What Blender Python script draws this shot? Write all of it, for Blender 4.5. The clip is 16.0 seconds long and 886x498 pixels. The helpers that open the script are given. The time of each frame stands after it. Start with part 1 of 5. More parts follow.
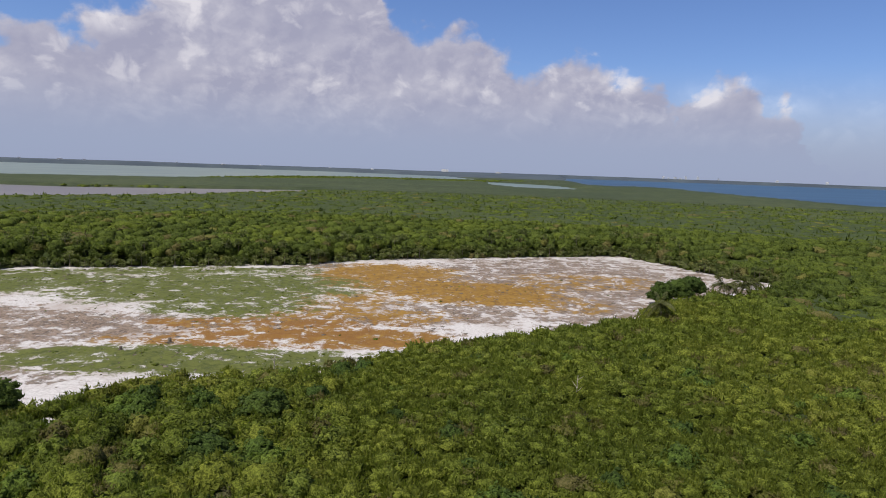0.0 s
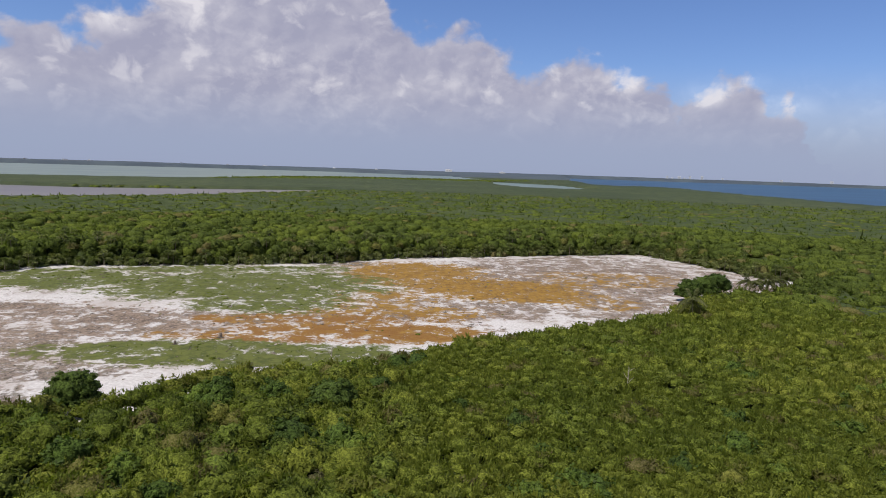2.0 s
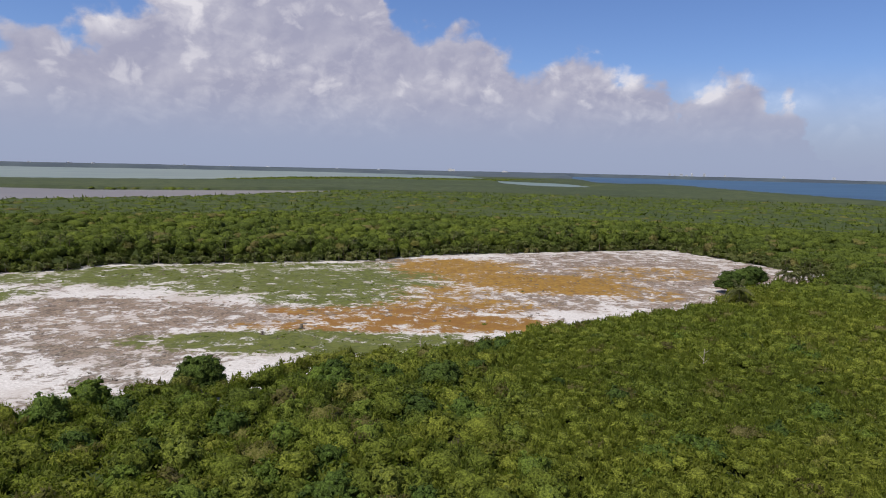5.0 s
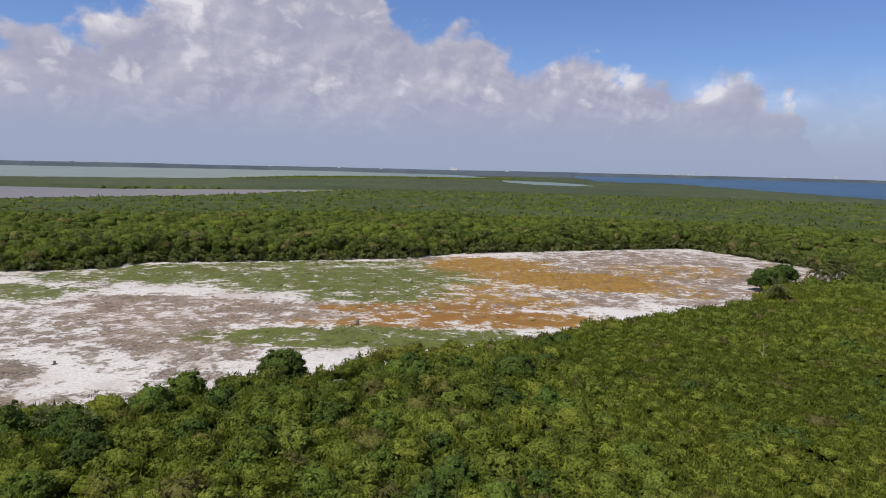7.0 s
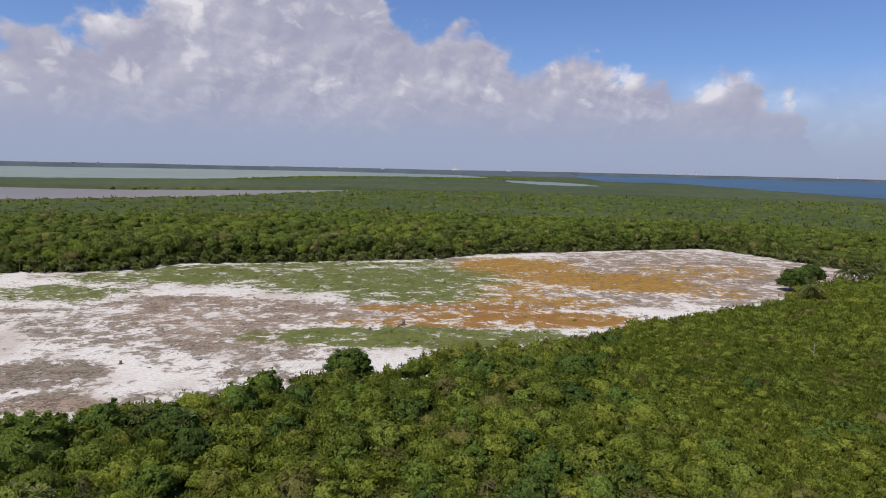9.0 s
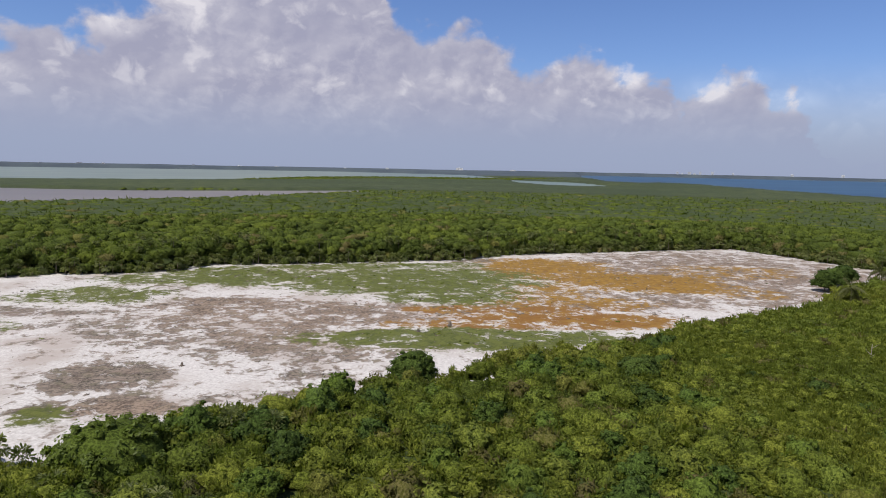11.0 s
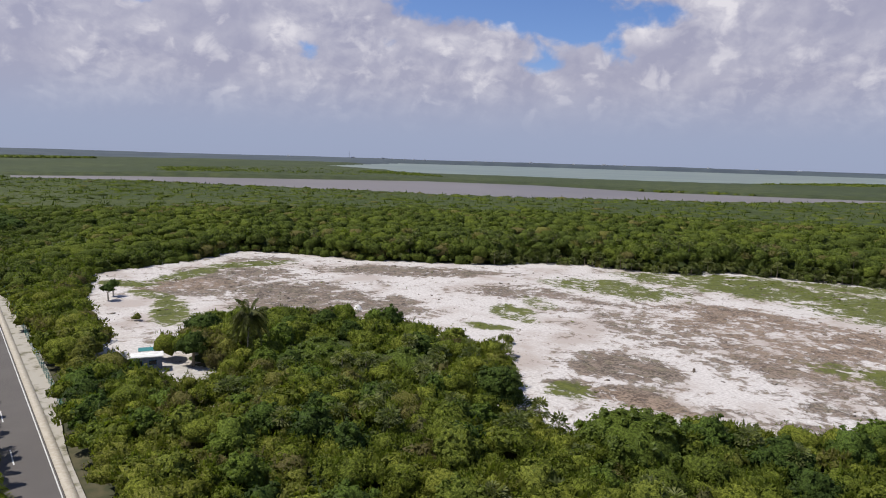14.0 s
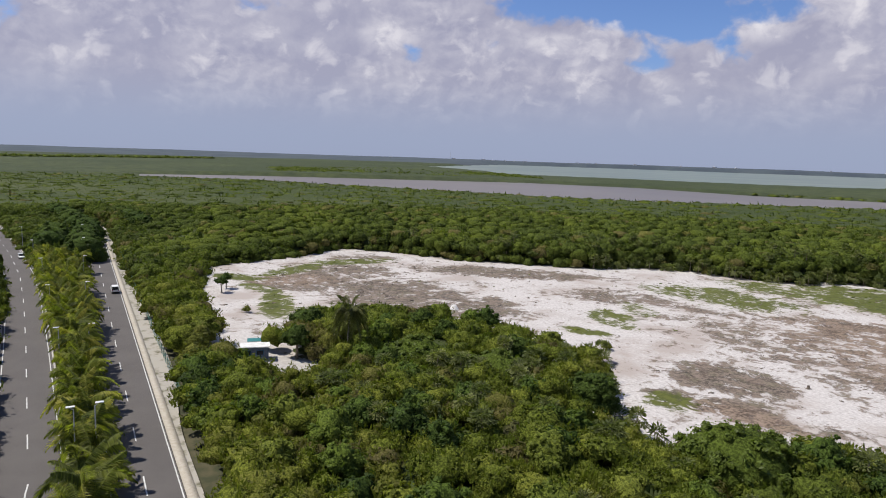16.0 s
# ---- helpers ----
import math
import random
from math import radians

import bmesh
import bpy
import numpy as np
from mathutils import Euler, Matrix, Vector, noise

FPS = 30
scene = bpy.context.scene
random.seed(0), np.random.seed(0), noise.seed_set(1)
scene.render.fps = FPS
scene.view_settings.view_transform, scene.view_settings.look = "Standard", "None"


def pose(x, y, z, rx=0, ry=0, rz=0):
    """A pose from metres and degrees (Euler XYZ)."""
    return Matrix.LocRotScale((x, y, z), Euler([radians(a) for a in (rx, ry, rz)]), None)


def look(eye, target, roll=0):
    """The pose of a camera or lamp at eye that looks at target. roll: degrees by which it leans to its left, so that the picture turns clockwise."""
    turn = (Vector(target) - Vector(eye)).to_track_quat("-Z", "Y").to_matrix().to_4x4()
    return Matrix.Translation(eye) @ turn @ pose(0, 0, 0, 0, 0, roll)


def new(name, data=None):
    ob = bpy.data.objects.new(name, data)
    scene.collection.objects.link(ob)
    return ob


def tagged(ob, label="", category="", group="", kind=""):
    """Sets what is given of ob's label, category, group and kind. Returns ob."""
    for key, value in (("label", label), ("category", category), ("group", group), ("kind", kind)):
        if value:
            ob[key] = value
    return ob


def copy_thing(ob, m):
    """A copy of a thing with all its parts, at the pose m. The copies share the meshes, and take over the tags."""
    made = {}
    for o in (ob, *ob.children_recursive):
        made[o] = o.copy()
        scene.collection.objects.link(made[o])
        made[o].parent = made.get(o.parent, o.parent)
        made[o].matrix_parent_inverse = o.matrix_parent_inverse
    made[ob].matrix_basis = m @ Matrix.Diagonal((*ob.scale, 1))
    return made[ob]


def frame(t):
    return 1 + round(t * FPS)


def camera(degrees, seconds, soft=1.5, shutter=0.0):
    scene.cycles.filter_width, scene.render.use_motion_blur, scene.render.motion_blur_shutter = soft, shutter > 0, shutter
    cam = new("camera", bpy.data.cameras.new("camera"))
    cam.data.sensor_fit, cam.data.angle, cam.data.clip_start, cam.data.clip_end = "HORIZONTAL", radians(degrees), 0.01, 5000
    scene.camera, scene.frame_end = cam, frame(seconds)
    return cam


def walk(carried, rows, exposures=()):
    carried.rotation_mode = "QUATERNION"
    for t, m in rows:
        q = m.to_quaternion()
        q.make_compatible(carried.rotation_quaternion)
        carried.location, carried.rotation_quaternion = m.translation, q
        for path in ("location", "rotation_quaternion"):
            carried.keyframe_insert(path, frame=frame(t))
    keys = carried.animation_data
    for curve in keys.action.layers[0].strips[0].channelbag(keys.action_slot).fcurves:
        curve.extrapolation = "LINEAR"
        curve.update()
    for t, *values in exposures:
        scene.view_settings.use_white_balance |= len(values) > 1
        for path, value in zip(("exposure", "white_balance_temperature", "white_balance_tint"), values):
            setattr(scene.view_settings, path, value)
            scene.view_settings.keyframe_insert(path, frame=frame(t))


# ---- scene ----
cam = camera(66.7, 16.0, soft=1.0)
PATH = [
    (0, (-9.606, -4.884, 36.633), (-9.607, -2.898, 36.396), 1.9),
    (0.5, (-11.517, -5.533, 36.592), (-11.52, -3.547, 36.355), 1.9),
    (1, (-13.733, -6.508, 36.496), (-13.735, -4.522, 36.259), 1.9),
    (1.5, (-15.799, -7.636, 36.42), (-15.804, -5.65, 36.182), 1.9),
    (2, (-17.842, -8.908, 36.296), (-17.851, -6.922, 36.059), 1.8),
    (2.5, (-19.934, -10.314, 36.153), (-19.947, -8.328, 35.917), 1.7),
    (3, (-22.117, -11.921, 36.029), (-22.133, -9.935, 35.793), 1.6),
    (3.5, (-24.52, -13.619, 35.913), (-24.536, -11.633, 35.677), 1.5),
    (4, (-27.06, -15.05, 35.816), (-27.073, -13.064, 35.579), 1.4),
    (6.5, (-41.163, -20.39, 35.648), (-41.176, -18.404, 35.408), 1.2),
    (7, (-44.133, -21.294, 35.637), (-44.145, -19.308, 35.396), 1.3),
    (7.5, (-46.796, -21.999, 35.669), (-46.809, -20.013, 35.428), 1.2),
    (8, (-49.356, -22.765, 35.762), (-49.368, -20.779, 35.522), 1.2),
    (8.5, (-51.833, -23.415, 35.889), (-51.848, -21.43, 35.648), 1.2),
    (9, (-54.283, -23.921, 36.017), (-54.296, -21.936, 35.776), 1.2),
    (11.5, (-66.227, -24.867, 36.559), (-66.256, -22.882, 36.317), 1.0),
    (12, (-67.604, -25.026, 36.78), (-67.91, -23.065, 36.534), 1.0),
    (12.5, (-68.037, -25.583, 36.984), (-68.684, -23.707, 36.731), 1.3),
    (13, (-67.837, -26.337, 37.1), (-68.808, -24.608, 36.841), 1.5),
    (13.5, (-67.465, -26.175, 37.042), (-68.675, -24.605, 36.777), 1.5),
    (14, (-67.235, -26.247, 37.109), (-68.563, -24.775, 36.84), 1.7),
    (14.5, (-67.314, -26.205, 37.076), (-68.702, -24.79, 36.806), 1.7),
    (15, (-67.335, -26.19, 37.064), (-68.787, -24.841, 36.793), 1.8),
    (15.5, (-67.217, -26.236, 37.09), (-68.72, -24.945, 36.816), 1.8),
    (16, (-67.007, -26.29, 37.135), (-68.535, -25.029, 36.861), 1.9),
]
walk(cam, [(t, look(eye, target, roll)) for t, eye, target, roll in PATH])

# ---------------------------------------------------------------- world and sun
SUN_FROM = Vector((-0.73, -0.63, 0.0)).normalized()
SUN_ELEV = radians(60)


class Nodes:
    """Short hand for building node trees."""

    def __init__(self, tree):
        self.tree = tree
        tree.nodes.clear()

    def add(self, kind, **settings):
        n = self.tree.nodes.new(kind)
        for key, value in settings.items():
            setattr(n, key, value)
        return n

    def put(self, socket, value):
        if isinstance(value, bpy.types.NodeSocket):
            self.tree.links.new(value, socket)
        elif value is not None:
            if isinstance(value, tuple) and len(value) == 3 and socket.type == "RGBA":
                value = (*value, 1.0)
            socket.default_value = value

    def math(self, op, a, b=None, c=None, clamp=False):
        n = self.add("ShaderNodeMath", operation=op, use_clamp=clamp)
        for s, v in zip(n.inputs, (a, b, c)):
            self.put(s, v)
        return n.outputs[0]

    def vec(self, op, a, b=None, out=0):
        n = self.add("ShaderNodeVectorMath", operation=op)
        for s, v in zip(n.inputs, (a, b)):
            self.put(s, v)
        return n.outputs[out]

    def noise(self, vector, scale, detail=4.0, rough=0.55, distort=0.0):
        n = self.add("ShaderNodeTexNoise")
        self.put(n.inputs["Vector"], vector)
        for key, v in (("Scale", scale), ("Detail", detail), ("Roughness", rough), ("Distortion", distort)):
            n.inputs[key].default_value = v
        return n.outputs[0]

    def ramp(self, fac, lo, hi):
        n = self.add("ShaderNodeMapRange", interpolation_type="SMOOTHSTEP")
        self.put(n.inputs[0], fac)
        n.inputs[1].default_value, n.inputs[2].default_value = lo, hi
        return n.outputs[0]

    def mix(self, fac, a, b, blend="MIX"):
        n = self.add("ShaderNodeMix", data_type="RGBA", blend_type=blend)
        self.put(n.inputs[0], fac)
        self.put(n.inputs[6], a)
        self.put(n.inputs[7], b)
        return n.outputs[2]


def make_world():
    """Blue sky over the coast, a deck of soft grey cloud with a heaped edge, pale haze low down."""
    world = bpy.data.worlds.new("sky")
    scene.world = world
    world.use_nodes = True
    N = Nodes(world.node_tree)
    sky = N.add("ShaderNodeTexSky", sky_type="NISHITA", sun_disc=False)
    sky.sun_elevation = SUN_ELEV
    sky.sun_rotation = math.atan2(SUN_FROM.x, SUN_FROM.y)
    sky.dust_density, sky.ozone_density, sky.air_density = 0.4, 2.5, 0.9
    way = N.add("ShaderNodeTexCoord").outputs["Generated"]
    sep = N.add("ShaderNodeSeparateXYZ")
    N.put(sep.inputs[0], way)
    az = N.math("MULTIPLY", N.math("ARCTAN2", sep.outputs[0], sep.outputs[1]), math.degrees(1))
    el = N.math("MULTIPLY", N.math("ARCSINE", sep.outputs[2]), math.degrees(1))

    def place(u, v):
        both = N.add("ShaderNodeCombineXYZ")
        N.put(both.inputs[0], u)
        N.put(both.inputs[1], v)
        return both.outputs[0]
    chart = place(az, N.math("MULTIPLY", el, 1.25))
    broad = N.noise(chart, 0.16, 6, 0.55, 0.3)
    crisp = N.noise(chart, 0.55, 7, 0.58, 0.4)
    shifted = N.vec("ADD", chart, (-0.42, 0.50, 0.0))
    crisp_sun = N.noise(shifted, 0.55, 7, 0.58, 0.4)
    broad_sun = N.noise(N.vec("ADD", chart, (-1.1, 1.3, 0.0)), 0.16, 6, 0.55, 0.3)

    def heaps(at):
        n = N.add("ShaderNodeTexVoronoi", feature="SMOOTH_F1")
        for key, v in (("Scale", 0.52), ("Smoothness", 0.45), ("Detail", 2.5), ("Roughness", 0.5)):
            n.inputs[key].default_value = v
        N.put(n.inputs["Vector"], at)
        return n.outputs["Distance"]
    puffs, puffs_sun = heaps(chart), heaps(shifted)

    # how high the cloud deck reaches along the horizon: azimuth, elevation
    crest = N.add("ShaderNodeValToRGB")
    els = crest.color_ramp.elements
    line = ((-90, 30), (-7.2, 30), (-5.5, 13.5), (-3.8, 11.6), (-1.5, 11.6), (0.5, 12.2), (3.6, 11.2), (5.2, 8.9), (7.6, 8.9), (9.4, 9.6), (11.8, 10.3), (13.2, 8.7), (15, 8.8), (17, 7.9),
            (18.2, 6.2), (20, 7.2), (22.4, 8.5), (23.8, 8.0), (24.7, 6.5), (26.1, 6.8), (27.7, 4.5), (29.2, 2.6), (34, 1.5), (60, 30))
    while len(els) < len(line):
        els.new(0.5)
    for e, (u, v) in zip(els, line):
        e.position, e.color = (u + 90) / 150, (v / 30, v / 30, v / 30, 1)
    N.put(crest.inputs[0], N.math("MULTIPLY_ADD", az, 1 / 150, 0.6))
    deck = N.math("MULTIPLY_ADD", crest.outputs[0], 30.0, N.math("MULTIPLY", el, -1.0))
    rough = N.math("MULTIPLY_ADD", N.math("SUBTRACT", crisp, 0.5), 3.0, N.math("MULTIPLY", N.math("SUBTRACT", 0.55, puffs), 1.7))
    deck = N.math("ADD", N.math("MINIMUM", deck, 4.0), rough)
    # thin places where blue shows: azimuth, elevation, half width, half height, depth
    for u, v, w, h, deep in ((-32.5, 11.6, 5.5, 2.0, 6.5), (-42.5, 12.4, 5.0, 1.8, 5.5), (-34.5, 7.9, 2.2, 1.1, 4.2), (-28.2, 8.4, 1.6, 1.0, 3.6), (-53.5, 8.3, 1.3, 1.3, 3.8), (-84, 9.5, 3.0, 2.4, 3.6),
                             (-31.5, 10.5, 1.8, 1.2, 2.5), (-47.0, 9.0, 2.0, 1.2, 2.6), (-66, 11.8, 3.0, 1.4, 3.0), (-24.5, 11.4, 2.2, 1.2, 3.4)):
        off = N.vec("LENGTH", N.vec("DIVIDE", N.vec("SUBTRACT", place(az, el), (u, v, 0.0)), (w, h, 1.0)), out=1)
        deck = N.math("SUBTRACT", deck, N.math("MULTIPLY", N.ramp(off, 1.9, 0.0), 0.9 * deep))
    high = N.math("MULTIPLY_ADD", N.math("SUBTRACT", 0.63, broad), 30.0, N.math("MULTIPLY", N.ramp(el, 30.0, 14.0), 40.0))
    deck = N.math("MINIMUM", deck, high)
    cloud = N.ramp(deck, -0.55, 1.35)
    # light on the sunward side of the heaps, and the brightest heads
    soft = N.noise(chart, 0.09, 3, 0.5)
    relief = N.math("MULTIPLY_ADD", N.math("SUBTRACT", crisp, crisp_sun), 1.1, N.math("MULTIPLY", N.math("SUBTRACT", puffs_sun, puffs), 0.20))
    relief = N.math("MAXIMUM", relief, -0.10)
    light = N.math("MULTIPLY_ADD", relief, N.math("MULTIPLY_ADD", N.ramp(soft, 0.40, 0.62), 0.75, 0.20), 0.13)
    light = N.math("MULTIPLY_ADD", N.math("SUBTRACT", broad, broad_sun), 1.0, light)
    light = N.math("MULTIPLY_ADD", N.math("SUBTRACT", soft, 0.5), 0.45, light)
    light = N.math("MULTIPLY_ADD", N.ramp(N.noise(chart, 0.42, 5, 0.52, 0.4), 0.54, 0.70), 0.42, light)
    for u, v, w, h, much in ((14.2, 7.6, 1.6, 1.3, .85), (20.4, 6.5, 2.0, 1.1, .75), (24.0, 7.4, 1.2, .6, .75), (26.2, 5.3, 2.1, .9, .70), (11.8, 9.6, 1.2, .9, .50), (-20.9, 11.8, 3.4, 1.6, .36), (-28.2, 10.4, 2.2, 1.2, .34),
                             (-55.4, 9.6, 2.4, 1.4, .46), (-42.4, 9.3, 2.6, .9, .42), (-36.9, 10.8, 1.8, 1.2, .42), (-39.6, 6.8, 1.4, 1.1, .30), (-33.6, 6.2, 1.3, .9, .36), (-25.8, 10.1, 1.8, 1.2, .34), (-0.5, 6.8, 3.4, 1.0, .16)):
        off = N.vec("LENGTH", N.vec("DIVIDE", N.vec("SUBTRACT", place(az, el), (u, v, 0.0)), (w, h, 1.0)), out=1)
        spot = N.math("MULTIPLY", N.ramp(off, 1.4, 0.1), N.math("MULTIPLY_ADD", N.ramp(crisp, 0.36, 0.60), 0.6, 0.4))
        light = N.math("MULTIPLY_ADD", spot, 1.5 * much, light)
    light = N.math("MULTIPLY", light, N.ramp(el, 0.5, 6.0), clamp=True)
    tone = N.mix(light, (0.380, 0.372, 0.478), (0.80, 0.765, 0.80))
    # unseen cloud overhead is brightened, as added fill for the shade below
    tone = N.mix(N.ramp(el, 14.0, 40.0), tone, (1.2, 1.17, 1.15))
    low = N.ramp(el, 7.0, 0.3)
    tone = N.mix(low, tone, (0.325, 0.375, 0.535))
    cover_all = N.math("MAXIMUM", N.math("MULTIPLY", cloud, 0.92), N.math("MULTIPLY", N.ramp(el, 9.0, 0.2), 0.90))
    blue, white = N.add("ShaderNodeBackground"), N.add("ShaderNodeBackground")
    N.put(blue.inputs[0], N.mix(1.0, sky.outputs[0], (0.86, 0.98, 1.32), "MULTIPLY"))
    blue.inputs[1].default_value = 0.09
    N.put(white.inputs[0], tone)
    white.inputs[1].default_value = 1.0
    both = N.add("ShaderNodeMixShader")
    N.put(both.inputs[0], cover_all)
    N.put(both.inputs[1], blue.outputs[0])
    N.put(both.inputs[2], white.outputs[0])
    N.put(N.add("ShaderNodeOutputWorld").inputs[0], both.outputs[0])


make_world()
sun = new("sun", bpy.data.lights.new("sun", "SUN"))
sun.data.energy, sun.data.angle, sun.data.color = 5.0, radians(0.5), (1.0, 0.95, 0.87)
sun.matrix_world = look((0, 0, 300), Vector((0, 0, 300)) - SUN_FROM * math.cos(SUN_ELEV) - Vector((0, 0, math.sin(SUN_ELEV))))
scene.view_settings.exposure = 0.0


# ---------------------------------------------------------------- materials
def material(name, build, rough=0.8, bump=None):
    """build(N, place) gives the colour; place is the world position. bump(N, place): height, distance in metres."""
    m = bpy.data.materials.new(name)
    m.use_nodes = True
    N = Nodes(m.node_tree)
    place = N.add("ShaderNodeNewGeometry").outputs["Position"]
    b = N.add("ShaderNodeBsdfPrincipled")
    N.put(b.inputs["Base Color"], build(N, place))
    b.inputs["Roughness"].default_value = rough
    b.inputs["Specular IOR Level"].default_value = 0.25
    if bump:
        height, far = bump(N, place)
        n = N.add("ShaderNodeBump")
        n.inputs["Distance"].default_value = far
        N.put(n.inputs["Height"], height)
        N.put(b.inputs["Normal"], n.outputs[0])
    N.put(N.add("ShaderNodeOutputMaterial").inputs[0], b.outputs[0])
    return m


def leafy(name, stops, source, spread=0.5, gloss=0.12, thin=0.5):
    """Foliage: a colour ramp driven by a mesh attribute or by the object, leaf by leaf variation, light let through."""
    m = bpy.data.materials.new(name)
    m.use_nodes = True
    N = Nodes(m.node_tree)
    if source == "object":
        tint = N.add("ShaderNodeObjectInfo").outputs["Random"]
    else:
        tint = N.add("ShaderNodeAttribute", attribute_name=source).outputs["Fac"]
    geo = N.add("ShaderNodeNewGeometry")
    leaf = geo.outputs["Random Per Island"]
    ramp = N.add("ShaderNodeValToRGB")
    els = ramp.color_ramp.elements
    while len(els) < len(stops):
        els.new(0.5)
    for e, (at, c) in zip(els, stops):
        e.position, e.color = at, (*c, 1)
    N.put(ramp.inputs[0], N.math("ADD", tint, N.math("MULTIPLY", N.math("SUBTRACT", leaf, 0.5), 0.22), clamp=True))
    vary = N.math("MULTIPLY_ADD", leaf, spread, 1 - spread / 2)
    scaled = N.add("ShaderNodeVectorMath", operation="SCALE")
    N.put(scaled.inputs[0], ramp.outputs[0])
    N.put(scaled.inputs[3], vary)
    colour = scaled.outputs[0]
    b = N.add("ShaderNodeBsdfPrincipled")
    N.put(b.inputs["Base Color"], colour)
    b.inputs["Roughness"].default_value = 0.55
    b.inputs["Specular IOR Level"].default_value = gloss
    t = N.add("ShaderNodeBsdfTranslucent")
    N.put(t.inputs[0], N.mix(1.0, colour, (0.86, 1.0, 0.45), "MULTIPLY"))
    both = N.add("ShaderNodeMixShader")
    both.inputs[0].default_value = thin
    N.put(both.inputs[1], b.outputs[0])
    N.put(both.inputs[2], t.outputs[0])
    N.put(N.add("ShaderNodeOutputMaterial").inputs[0], both.outputs[0])
    return m


def leaf_mass(name, stops, source):
    """The leafy mass of a crown: the same greens, mottled at leaf size with painted dark gaps between leaves, with
    leafy relief.
    """
    m = bpy.data.materials.new(name)
    m.use_nodes = True
    N = Nodes(m.node_tree)
    tint = N.add("ShaderNodeObjectInfo").outputs["Random"] if source == "object" else N.add("ShaderNodeAttribute", attribute_name=source).outputs["Fac"]
    place = N.add("ShaderNodeNewGeometry").outputs["Position"]
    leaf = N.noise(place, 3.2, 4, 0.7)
    ramp = N.add("ShaderNodeValToRGB")
    els = ramp.color_ramp.elements
    while len(els) < len(stops):
        els.new(0.5)
    for e, (at, c) in zip(els, stops):
        e.position, e.color = at, (*c, 1)
    N.put(ramp.inputs[0], N.math("ADD", tint, N.math("MULTIPLY", N.math("SUBTRACT", leaf, 0.5), 0.5), clamp=True))
    scaled = N.add("ShaderNodeVectorMath", operation="SCALE")
    N.put(scaled.inputs[0], ramp.outputs[0])
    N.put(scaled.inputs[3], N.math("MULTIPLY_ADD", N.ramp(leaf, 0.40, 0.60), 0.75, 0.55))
    b = N.add("ShaderNodeBsdfPrincipled")
    N.put(b.inputs["Base Color"], scaled.outputs[0])
    b.inputs["Roughness"].default_value = 0.9
    b.inputs["Specular IOR Level"].default_value = 0.05
    bump = N.add("ShaderNodeBump")
    bump.inputs["Distance"].default_value = 0.5
    N.put(bump.inputs["Height"], leaf)
    N.put(b.inputs["Normal"], bump.outputs[0])
    N.put(N.add("ShaderNodeOutputMaterial").inputs[0], b.outputs[0])
    return m


def two(a, b, scale, detail=5, lo=0.35, hi=0.65):
    return lambda N, p: N.mix(N.ramp(N.noise(p, scale, detail), lo, hi), a, b)


def lumps(scale, far, detail=5):
    return lambda N, p: (N.noise(p, scale, detail), far)


